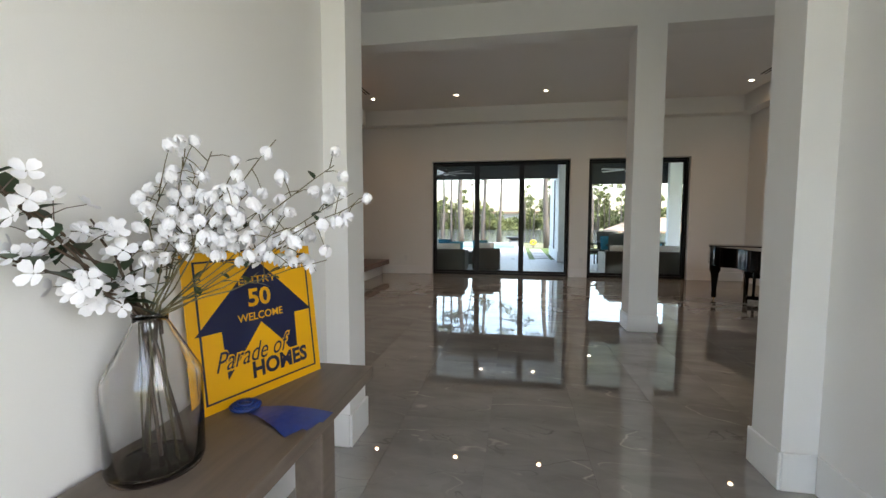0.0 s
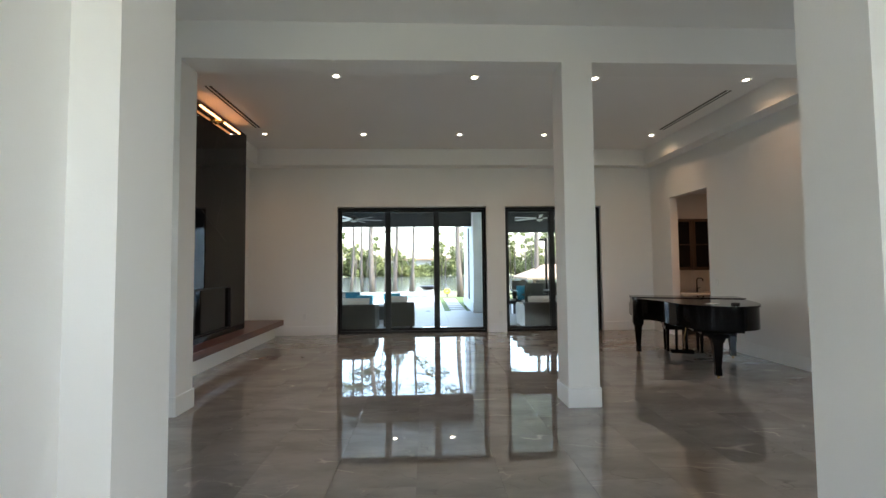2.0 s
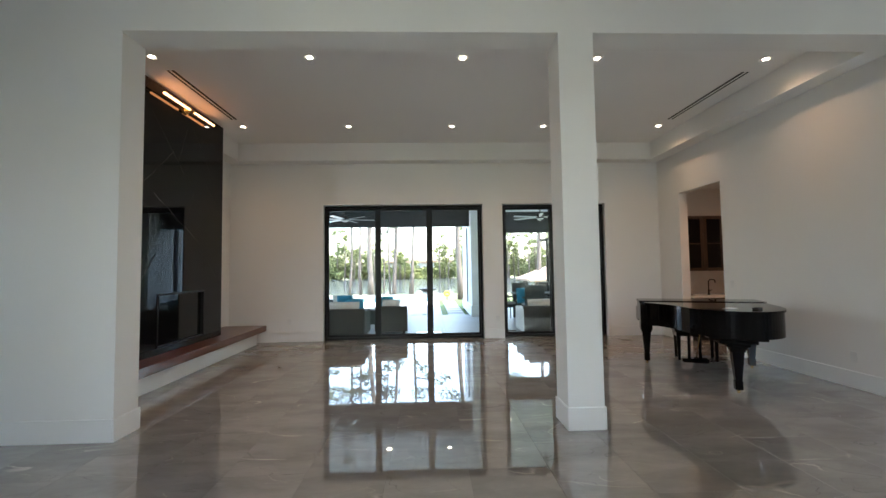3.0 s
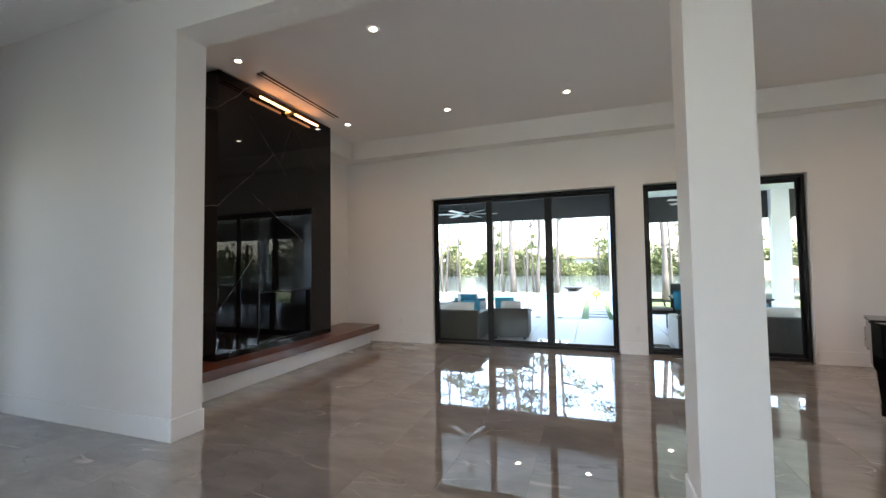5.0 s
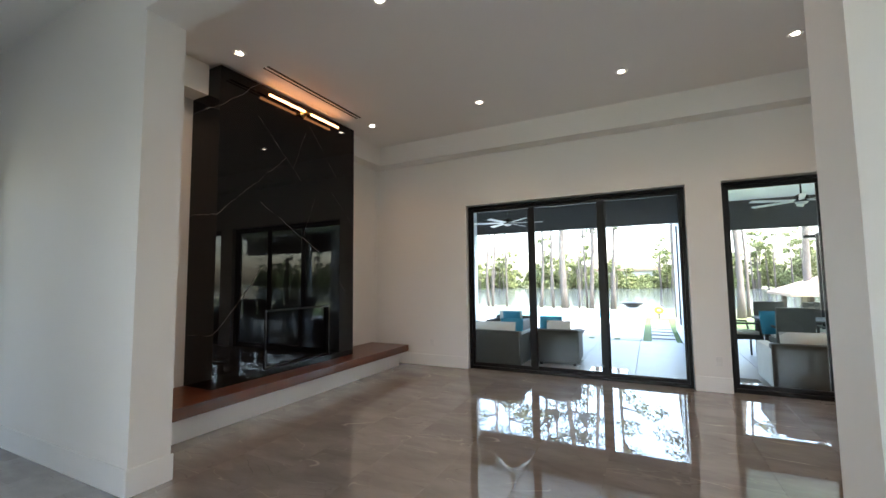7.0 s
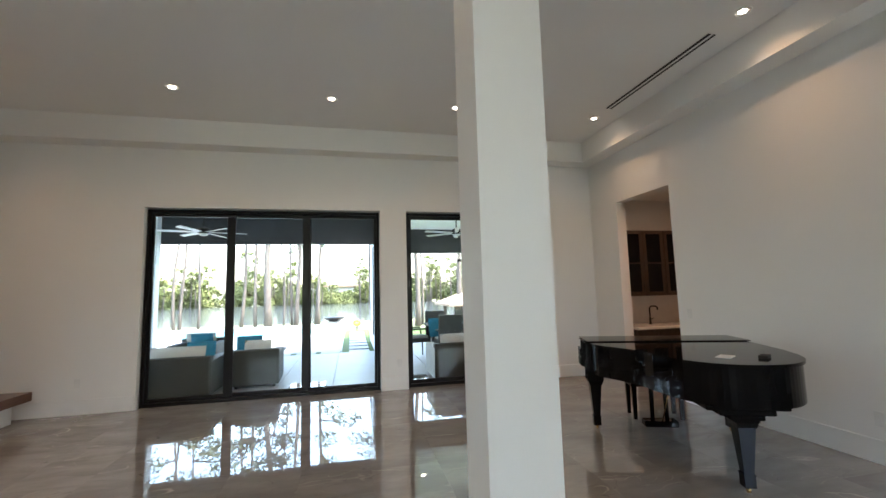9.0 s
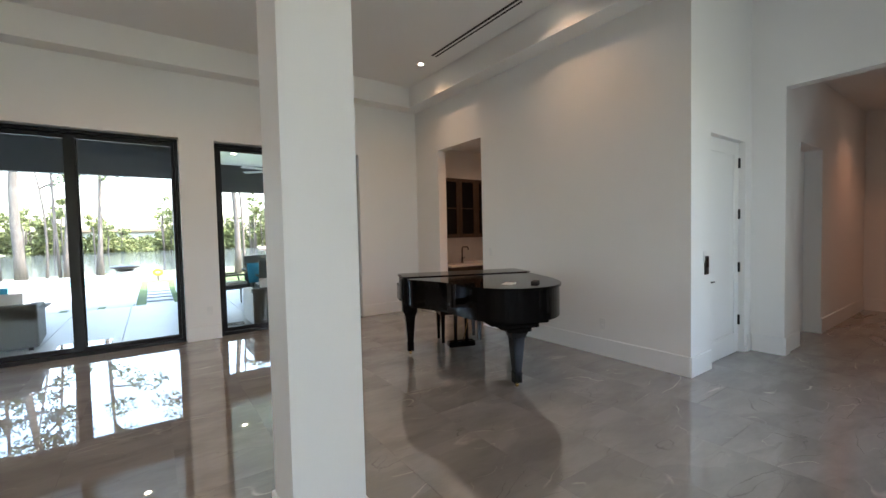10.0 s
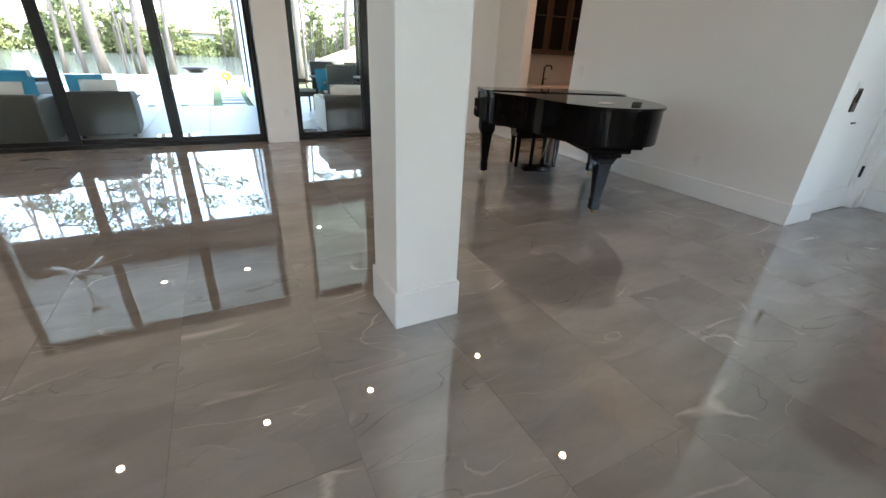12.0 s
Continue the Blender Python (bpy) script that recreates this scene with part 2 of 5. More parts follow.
PAVER = mat("pale_paver", (0.31, 0.32, 0.335), 0.4, second=(0.26, 0.27, 0.285), scale=3, bump=0.15, per_object=0.05)
POOL = mat("pool_water", (0.03, 0.30, 0.38), 0.04, second=(0.06, 0.36, 0.44), scale=1.2, bump=0.3, bump_scale=4, ior=1.33)
COPING = mat("pool_coping", (0.40, 0.40, 0.39), 0.6, scale=2, bump=0.2)
LAKE = mat("lake_water", (0.07, 0.08, 0.085), 0.1, second=(0.05, 0.06, 0.065), scale=0.08, bump=0.5, bump_scale=1.2, ior=1.33)
GRASS = mat("lawn", (0.065, 0.115, 0.02), 0.9, second=(0.04, 0.075, 0.012), scale=1.5, bump=0.8, bump_scale=60)
GROUND = mat("sandy_ground", (0.17, 0.16, 0.09), 0.95, second=(0.09, 0.12, 0.04), scale=0.25, bump=0.6, bump_scale=20)
BARK = mat("pine_bark", (0.16, 0.135, 0.115), 0.9, second=(0.09, 0.075, 0.065), scale=5, stretch=(3, 3, 0.6), bump=0.9, bump_scale=14)
NEEDLE = mat("pine_needles", (0.12, 0.14, 0.055), 0.8, second=(0.08, 0.10, 0.04), scale=0.6, island=0.35)
LEAFY = mat("far_leaves", (0.165, 0.185, 0.06), 0.8, second=(0.09, 0.115, 0.04), scale=0.12, island=0.4)
SHINGLE = mat("brown_shingle", (0.34, 0.25, 0.18), 0.85, second=(0.24, 0.17, 0.12), scale=5, bump=0.5, bump_scale=20)
FANPAINT = mat("white_fan_blade", (0.78, 0.8, 0.8), 0.4)
GREYSCREEN = mat("charcoal_header", (0.035, 0.038, 0.042), 0.7, bump=0.1)
FACADE = mat("far_facade", (0.7, 0.69, 0.66), 0.8)
PETAL = mat("white_petal", (0.86, 0.86, 0.88), 0.6, second=(0.76, 0.76, 0.80), scale=40, island=0.05)
STEM = mat("brown_stem", (0.10, 0.065, 0.04), 0.7, second=(0.06, 0.045, 0.03), scale=30, bump=0.4)
GREENSTEM = mat("olive_twig", (0.12, 0.10, 0.045), 0.7, scale=30)
LEAF = mat("dark_leaf", (0.025, 0.055, 0.02), 0.45, second=(0.015, 0.035, 0.014), scale=20, island=0.25)
YELLOW = mat("sign_yellow", (0.83, 0.42, 0.003), 0.38, second=(0.80, 0.40, 0.003), scale=3)
NAVY = mat("sign_navy", (0.008, 0.012, 0.055), 0.4)
RIBBON = mat("blue_satin", (0.008, 0.045, 0.26), 0.3, second=(0.005, 0.03, 0.18), scale=30, bump=0.1)
GLOWTUBE = mat("amber_tube", (1.0, 0.55, 0.25), 0.4, glow=0.85, glow_colour=(1.0, 0.40, 0.15))
GLOWLED = mat("led_lens", (1.0, 0.9, 0.75), 0.4, glow=3.0, glow_colour=(1.0, 0.86, 0.68))
CHARRED = mat("firebox_black", (0.01, 0.01, 0.01), 0.6)
YELLOWPLASTIC = mat("yellow_plastic", (0.75, 0.5, 0.04), 0.5)


def glass(name, tint, rough=0.0, ior=1.45):
    m = bpy.data.materials.new(name)
    m.use_nodes = True
    p = m.node_tree.nodes["Principled BSDF"]
    p.inputs["Base Color"].default_value = (*tint, 1)
    p.inputs["Roughness"].default_value, p.inputs["IOR"].default_value = rough, ior
    p.inputs["Transmission Weight"].default_value = 1.0
    return m


PANE = glass("window_glass", (0.95, 0.98, 0.98), ior=1.2)
SMOKE = glass("smoked_glass", (0.965, 0.955, 0.945))
GREENGLASS = glass("green_glass", (0.86, 0.95, 0.92))
DARKGLASS = mat("dark_fire_glass", (0.004, 0.004, 0.005), 0.03, spec=0.25)


# ---- builders ----
def box(bm, x0, x1, y0, y1, z0, z1, bevel=0.0, seg=1):
    r = bmesh.ops.create_cube(bm, size=1)
    v = r["verts"]
    for p in v:
        p.co = Vector(((x0 + x1) / 2 + p.co.x * (x1 - x0), (y0 + y1) / 2 + p.co.y * (y1 - y0), (z0 + z1) / 2 + p.co.z * (z1 - z0)))
    if bevel:
        edges = list({e for p in v for e in p.link_edges})
        bmesh.ops.bevel(bm, geom=edges, offset=bevel, segments=seg, affect="EDGES", profile=0.6)
    return bm


def B(*a, **k):
    return box(bmesh.new(), *a, **k)


def tube(bm, pts, radii, seg=8, cap=True):
    """A round tube along points; radii: one number or one a point."""
    pts = [Vector(p) for p in pts]
    radii = [radii] * len(pts) if isinstance(radii, (int, float)) else radii
    rings = []
    for i, p in enumerate(pts):
        way = (pts[min(i + 1, len(pts) - 1)] - pts[max(i - 1, 0)]).normalized()
        side = way.orthogonal().normalized() if i == 0 else (side - way * side.dot(way)).normalized()
        up = way.cross(side)
        rings.append([bm.verts.new(p + radii[i] * (side * math.cos(6.28319 * k / seg) + up * math.sin(6.28319 * k / seg))) for k in range(seg)])
    for a, b in zip(rings, rings[1:]):
        for k in range(seg):
            f = bm.faces.new((a[k], a[(k + 1) % seg], b[(k + 1) % seg], b[k]))
            f.smooth = True
    if cap:
        bm.faces.new(rings[0][::-1])
        bm.faces.new(rings[-1])
    return bm


def lathe(bm, profile, seg=32, at=(0, 0, 0)):
    """A turned shape from (radius, height) pairs."""
    rings = []
    for r, z in profile:
        rings.append([bm.verts.new((at[0] + r * math.cos(6.28319 * k / seg), at[1] + r * math.sin(6.28319 * k / seg), at[2] + z)) for k in range(seg)])
    for a, b in zip(rings, rings[1:]):
        for k in range(seg):
            bm.faces.new((a[k], a[(k + 1) % seg], b[(k + 1) % seg], b[k])).smooth = True
    bm.faces.new(rings[0][::-1])
    bm.faces.new(rings[-1])
    return bm


def prism(bm, outline, z0, z1, bevel=0.0):
    """An upright solid on a plan outline, counter-clockwise."""
    low = [bm.verts.new((x, y, z0)) for x, y in outline]
    high = [bm.verts.new((x, y, z1)) for x, y in outline]
    n = len(outline)
    for k in range(n):
        bm.faces.new((low[k], low[(k + 1) % n], high[(k + 1) % n], high[k]))
    top, bottom = bm.faces.new(high), bm.faces.new(low[::-1])
    if bevel:
        bmesh.ops.bevel(bm, geom=list({e for f in (top, bottom) for e in f.edges}), offset=bevel, segments=2, affect="EDGES")
    return bm


def mesh_of(bm, name, material):
    me = bpy.data.meshes.new(name)
    bm.to_mesh(me)
    bm.free()
    me.materials.append(material)
    return me


def part(name, bm, material, parent=None, label=""):
    ob = new(name, mesh_of(bm, name, material))
    ob.parent = parent
    return tagged(ob, label) if label else ob


def thing(name, label, category, place=(0, 0, 0), turn=0, group="", kind=""):
    ob = new(name)
    ob.matrix_world = pose(*place, 0, 0, turn)
    ob.empty_display_size = 0.1
    return tagged(ob, label, category, group, kind)


def piece(name, bm, material, label, category):
    return tagged(part(name, bm, material), label, category, kind="structure")


# ---- structure ----
CZ = 3.97           # ceiling
SOF = 3.62          # underside of the soffit
BEAM = 3.575        # underside of the beam
BACK, DOORY = 13.60, 13.71
WX0, WX1 = -4.05, 4.82

DOOR_TOP = 2.765
wall = bmesh.new()
for x0, x1, z0, z1 in ((-4.3, -2.175, 0, CZ), (-2.175, 1.10, DOOR_TOP, CZ), (1.10, 1.515, 0, CZ), (1.515, 3.675, DOOR_TOP, CZ), (3.675, 5.0, 0, CZ)):
    box(wall, x0, x1, BACK, BACK + 0.28, z0, z1 + 0.15)
piece("wall_north", wall, WALL, "off-white painted wall around two sliding doors", "wall")
KY0, KY1, KZ = 11.76, 12.885, 2.825
wall = bmesh.new()
for y0, y1, z0, z1 in ((8.83, KY0, 0, CZ), (KY0, KY1, KZ, CZ), (KY1, BACK, 0, CZ)):
    box(wall, WX1, WX1 + 0.16, y0, y1, z0, z1 + 0.15)
piece("wall_east", wall, WALL, "off-white painted wall with a tall pantry opening", "wall")
piece("wall_west", B(WX0 - 0.2, WX0, 9.12, BACK, 0, CZ + 0.15), WALL, "off-white painted wall behind the black fireplace", "wall")
piece("wall_pier", B(-5.75, -2.715, 8.81, 9.105, 0, CZ + 0.15), WALL, "off-white wall pier beside the fireplace recess", "wall")
piece("beam", B(-2.715, 5.0, 8.79, 9.10, BEAM, CZ + 0.15), WALL, "deep off-white ceiling beam on a square column", "beam")
DX0, DX1, DZ = 5.24, 6.10, 2.33
wall = bmesh.new()
for x0, x1, z0, z1 in ((WX1 + 0.001, DX0, 0, CZ), (DX0, DX1, DZ, CZ), (DX1, 6.27, 0, CZ)):
    box(wall, x0, x1, 8.829, 8.99, z0, z1 + 0.15)
piece("wall_closet", wall, WALL, "off-white wall with a white panel door", "wall")
HY0, HY1, HZ = 7.30, 8.52, 2.87
wall = bmesh.new()
for y0, y1, z0, z1 in ((HY1, 8.99, 0, CZ), (HY0, HY1, HZ, CZ), (7.10, HY0, 0, CZ), (5.6, 7.10, 3.2, CZ)):
    box(wall, 6.27, 6.42, y0, y1, z0, z1 + 0.15)
piece("wall_gallery_east", wall, WALL, "off-white wall with a tall hallway opening", "wall")
wall = bmesh.new()
box(wall, -5.9, -5.6, 7.9, 9.105, 0, CZ + 0.15)
box(wall, -5.9, -5.6, 6.5, 7.9, 2.83, CZ + 0.15)
box(wall, -5.9, -5.6, 5.8, 6.5, 0, CZ + 0.15)
piece("wall_gallery_west", wall, WALL, "off-white wall with an opening to a further hall", "wall")
JL, JR = -1.12, 1.127
wall = bmesh.new()
for x0, x1, z0, z1 in ((-5.9, -2.6, 0, CZ + 0.15), (-2.6, -1.5, 0, 0.5), (-2.6, -1.5, 2.9, CZ + 0.15), (-1.5, JL, 0, CZ + 0.15)):
    box(wall, x0, x1, 5.81, 6.06, z0, z1)
piece("wall_entry_west", wall, WALL, "off-white wall beside the entry opening", "wall")
wall = bmesh.new()
for x0, x1, z0, z1 in ((JR, 3.6, 0, CZ + 0.15), (3.6, 5.3, 0, 0.5), (3.6, 5.3, 2.9, CZ + 0.15), (5.3, 7.5, 0, CZ + 0.15)):
    box(wall, x0, x1, 5.81, 6.06, z0, z1)
# unseen windows, added to house the gallery fill lamps
for cx, hw in ((-2.05, 0.55), (4.45, 0.85)):
    w_ = thing("added_gallery_window", "unseen black-framed fixed window, added to let in light", "window", (cx, 5.9, 0.5), kind="structure")
    for x0, x1, z0, z1 in ((-hw, 0.05 - hw, 0, 2.4), (hw - 0.05, hw, 0, 2.4), (0.05 - hw, hw - 0.05, 0, 0.05), (0.05 - hw, hw - 0.05, 2.35, 2.4)):
        part("frame_bar", B(x0, x1, -0.04, 0.04, z0, z1), BLACK, w_)
    part("pane", B(0.05 - hw, hw - 0.05, -0.004, 0.004, 0.05, 2.35), PANE, w_).visible_shadow = False
piece("wall_entry_east", wall, WALL, "off-white wall beside the entry opening", "wall")
piece("wall_vestibule_west", B(-1.42, -1.26, 1.4, 5.81, 0, CZ + 0.15), WALL, "off-white vestibule wall behind the console table", "wall")
wall = bmesh.new()
# the unseen window gap is added for the side fill lamp
for y0, y1, z0, z1 in ((1.4, 2.3, 0, CZ), (2.3, 3.5, 0, 0.45), (2.3, 3.5, 2.75, CZ), (3.5, 5.81, 0, CZ)):
    box(wall, 1.29, 1.45, y0, y1, z0, z1 + 0.15)
piece("wall_vestibule_east", wall, WALL, "off-white vestibule wall", "wall")
wall = bmesh.new()
for x0, x1, z0, z1 in ((-1.42, -1.05, 0, CZ), (-1.05, 1.05, 3.1, CZ), (1.05, 1.45, 0, CZ)):
    box(wall, x0, x1, 1.4, 1.6, z0, z1 + 0.15)
piece("wall_south", wall, WALL, "off-white front wall around the entrance", "wall")
# further hall to the west, closed
piece("wall_far_west", B(-7.6, -7.45, 5.8, 9.1, 0, CZ + 0.15), WALL, "off-white wall of the further hall", "wall")
# hallway to the east
wall = bmesh.new()
for x0, x1, z0, z1 in ((6.42, 6.85, 0, CZ), (6.85, 7.75, 2.36, CZ), (7.75, 10.2, 0, CZ)):
    box(wall, x0, x1, HY1 + 0.02, HY1 + 0.2, z0, 3.2)
piece("wall_hall_north", wall, WALL, "off-white hallway wall with a doorway", "wall")
piece("wall_hall_recess", B(6.42, 10.2, HY1 + 0.2, 9.2, 0, 3.2), WALL, "off-white wall behind the hallway doorway", "wall")
piece("wall_hall_end", B(10.2, 10.35, 6.0, 9.2, 0, 3.2), WALL, "off-white wall at the end of the hallway", "wall")
piece("wall_hall_south", B(7.3, 10.2, 6.9, 7.05, 0, 3.2), WALL, "off-white hallway wall", "wall")
piece("ceiling_hall", B(6.42, 10.35, 6.0, 9.2, 3.2, 3.35), CEIL, "white hallway ceiling", "ceiling")
# wine room shell
piece("wall_wine_east", B(7.15, 7.3, 5.81, 7.30, 0, 3.2), WALL, "off-white wall of the glazed wine room", "wall")
piece("wall_wine_north", B(6.42, 7.3, 7.16, 7.29, 0, 3.2), WALL, "off-white wall of the glazed wine room", "wall")
# pantry shell
piece("wall_pantry_north", B(4.98, 8.2, 13.42, 13.6, 0, 3.0), WALL, "off-white pantry wall above the counter", "wall")
piece("wall_pantry_east", B(8.05, 8.2, 9.0, 13.42, 0, 3.0), WALL, "off-white pantry wall", "wall")
piece("wall_pantry_south", B(4.98, 8.05, 10.4, 10.55, 0, 3.0), WALL, "off-white pantry wall", "wall")
piece("ceiling_pantry", B(4.98, 8.2, 10.4, 13.6, 3.0, 3.12), CEIL, "white pantry ceiling", "ceiling")

ceil = bmesh.new()
box(ceil, -4.3, 5.0, 9.10, BACK + 0.1, CZ, CZ + 0.12)
piece("ceiling", ceil, CEIL, "smooth painted ceiling of the great room", "ceiling")
piece("ceiling_gallery", B(-7.6, 7.3, 6.06, 8.86, CZ, CZ + 0.12), CEIL, "smooth painted gallery ceiling", "ceiling")
piece("ceiling_vestibule", B(-1.42, 1.45, 1.4, 5.81, CZ - 0.2, CZ + 0.12), CEIL, "smooth painted vestibule ceiling", "ceiling")
piece("soffit_north", B(-3.775, 4.545, 13.33, BACK, SOF, CZ), WALL, "dropped off-white soffit along the wall", "soffit")
piece("soffit_east", B(4.545, WX1, 9.10, BACK, SOF, CZ), WALL, "dropped off-white soffit along the wall", "soffit")
sof = bmesh.new()
box(sof, WX0, -3.775, 9.105, 10.0, SOF, CZ)
box(sof, WX0, -3.775, 12.31, BACK, SOF, CZ)
piece("soffit_west", sof, WALL, "dropped off-white soffit beside the fireplace", "soffit")

col = piece("column", B(1.186, 1.508, 8.785, 9.105, 0, BEAM), WALL, "square off-white column under the beam", "column")
part("plinth", B(1.172, 1.522, 8.771, 9.119, 0, 0.20, bevel=0.006), TRIM, col, "tall white base")


def baseboard(pts):
    """Tall flat skirting along straight runs of (x0, x1, y0, y1)."""
    for x0, x1, y0, y1 in pts:
        bm = B(x0, x1, y0, y1, 0, 0.195, bevel=0.004)
        piece("baseboard", bm, TRIM, "tall flat white skirting board", "baseboard")


T = 0.015
baseboard([(-3.9, -2.19, BACK - T, BACK), (1.10, 1.515, BACK - T, BACK), (3.69, WX1 - T, BACK - T, BACK),
           (WX1 - T, WX1, 8.829, KY0 - 0.001, ), (WX1 - T, WX1, KY1 + 0.001, BACK), (WX1 - T, DX0 - 0.003, 8.829 - T, 8.829),
           (DX1 + 0.06, 6.27 - T, 8.829 - T, 8.829), (6.27 - T, 6.27, HY1, 8.829 - T), (6.27 - T, 6.27, 7.21, HY0),
           (6.27, 6.42, HY1 - T, HY1), (6.42, 6.85, HY1 + 0.005, HY1 + 0.02), (7.75, 10.2, HY1 + 0.005, HY1 + 0.02), (10.185, 10.2, 7.05, HY1),
           (7.4, 10.18, 7.05, 7.065), (-2.715, -2.70, 8.795, 9.12), (-5.6, -2.715, 8.795, 8.81), (-5.6, -5.585, 7.9, 8.795),
           (JL, JL + T, 5.80, 6.075), (-1.26, JL, 5.795, 5.81), (JR - T, JR, 5.80, 6.075), (JR, 1.29, 5.795, 5.81),
           (1.275, 1.29, 1.6, 5.795), (-1.26, -1.245, 1.6, 5.795), (-5.58, JL, 6.06, 6.075), (JR, 5.4, 6.06, 6.075)])

# ground floor slab under the tiles
piece("floor", B(-7.6, 10.35, 1.4, 13.8, -0.15, -0.004), GROUT, "grey grout bed under polished tiles", "floor")


# ---- sliding doors ----
def sliding_door(x0, x1, mullions, label):
    d = thing("sliding_door", label, "sliding door", ((x0 + x1) / 2, DOORY, 0), kind="structure")
    w, h, f = (x1 - x0) / 2, 2.75, 0.042
    fr = bmesh.new()
    box(fr, -w, -w + f, -0.03, 0.11, 0, h, bevel=0.004)
    box(fr, w - f, w, -0.03, 0.11, 0, h, bevel=0.004)
    box(fr, -w + f, w - f, -0.03, 0.11, h - f, h, bevel=0.004)
    box(fr, -w + f, w - f, -0.03, 0.11, 0.001, 0.05, bevel=0.004)
    part("frame", fr, BLACK, d, "black aluminium frame")
    edges = [-w + f] + [m - (x0 + x1) / 2 for m in mullions] + [w - f]
    for k, (a, b) in enumerate(zip(edges, edges[1:])):
        y = 0.01 + 0.035 * (k % 2)
        last = len(edges) - 2
        a2, b2 = a - (0.064 if k else 0), b + (0.064 if k < last else 0)
        sa, sb = 0.108 if k else 0.04, 0.108 if k < last else 0.04
        s = bmesh.new()
        box(s, a2, a2 + sa, y, y + 0.03, 0.05, h - f, bevel=0.003)
        box(s, b2 - sb, b2, y, y + 0.03, 0.05, h - f, bevel=0.003)
        box(s, a2 + sa, b2 - sb, y, y + 0.03, 0.05, 0.105, bevel=0.003)
        box(s, a2 + sa, b2 - sb, y, y + 0.03, h - f - 0.055, h - f, bevel=0.003)
        sash = part("sash", s, BLACK, d, "narrow black sash")
        g = part("pane", B(a2 + sa - 0.008, b2 - sb + 0.008, y + 0.012, y + 0.018, 0.09, h - f - 0.04), PANE, sash, "clear glass")
        g.visible_shadow = False
    return d


sliding_door(-2.165, 1.09, (-1.08, -0.005), "closed three-panel black-framed glass sliding door")
sliding_door(1.525, 3.665, (2.58,), "closed two-panel black-framed glass sliding door")

# entrance behind the walk: a glazed door
d = thing("entrance_door", "tall black-framed glass entrance door, closed", "door", (0, 1.5, 0), kind="structure")
fr = bmesh.new()
for x in (-1.05, -0.03, 0.97):
    box(fr, x, x + 0.08, -0.04, 0.04, 0, 3.1)
box(fr, -0.97, 0.97, -0.04, 0.04, 3.0, 3.1)
box(fr, -0.97, 0.97, -0.04, 0.04, 0.001, 0.15)
part("frame", fr, BLACK, d)
for x in (-0.97, 0.05):
    g = part("pane", B(x, x + 0.92, -0.004, 0.004, 0.15, 3.0), PANE, d)
    g.visible_shadow = False


# ---- fireplace ----
fp = thing("fireplace", "floor-to-ceiling glossy black marble fireplace with pale veins", "fireplace", (-3.565, 11.155, 0.361))
w, h = 1.156, 3.925 - 0.361
FX0, FX1, FZ0, FZ1 = -0.50, 0.62, 0.08, 0.79
for y0, y1, z0, z1 in ((-w, FX0, 0, FZ1), (FX1, w, 0, FZ1), (FX0, FX1, 0, FZ0), (-w, w, FZ1, h)):
    part("slab", B(-0.484, 0, y0, y1, z0, z1), SLAB, fp)
fb = bmesh.new()
box(fb, -0.40, -0.38, FX0, FX1, FZ0, FZ1)
box(fb, -0.38, -0.05, FX0, FX1, FZ0, FZ0 + 0.02)
part("firebox", fb, CHARRED, fp, "black metal firebox")
part("fire_glass", B(-0.045, -0.038, FX0, FX1, FZ0, FZ1), DARKGLASS, fp, "dark glass front")
fr = bmesh.new()
box(fr, -0.037, 0.008, FX0, FX0 + 0.025, FZ0, FZ1)
box(fr, -0.037, 0.008, FX1 - 0.025, FX1, FZ0, FZ1)
box(fr, -0.037, 0.008, FX0 + 0.025, FX1 - 0.025, FZ1 - 0.025, FZ1)
box(fr, -0.037, 0.008, FX0 + 0.025, FX1 - 0.025, FZ0, FZ0 + 0.025)
part("trim_frame", fr, BLACK, fp, "thin black metal frame")

hb = thing("hearth_bench", "long floating reddish-brown wooden hearth bench on a white base", "hearth", (-3.65, 11.3, 0))
part("slab", B(-0.399, 0.404, -2.19, 2.15, 0.25, 0.360, bevel=0.006, seg=2), CHERRY, hb, "polished cherry-coloured timber")
part("base", B(-0.399, 0.25, -2.19, 2.08, 0, 0.25), TRIM, hb, "white painted base")

wl = thing("wall_light", "brass wall light with four glowing amber tubes", "wall light", (-3.565, 11.21, 3.80))
part("backplate", lathe(bmesh.new(), [(0.06, 0), (0.06, 0.02), (0.03, 0.03), (0.03, 0.05)], 20), BRASS, wl).rotation_euler = (0, radians(90), 0)
part("arm", tube(bmesh.new(), [(0.03, 0, 0), (0.09, 0, 0.0)], 0.02), BRASS, wl)
for y0, y1 in ((-0.62, -0.05), (0.05, 0.62)):
    t = part("tube", tube(bmesh.new(), [(0.085, y0, 0.0), (0.085, y1, 0.0)], 0.017, 12), GLOWTUBE, wl, "glowing amber tube")
    part("cap", tube(bmesh.new(), [(0.085, -0.05 if y0 < 0 else 0.02, 0.0), (0.085, -0.02 if y0 < 0 else 0.05, 0.0)], 0.021, 12), BRASS, t)

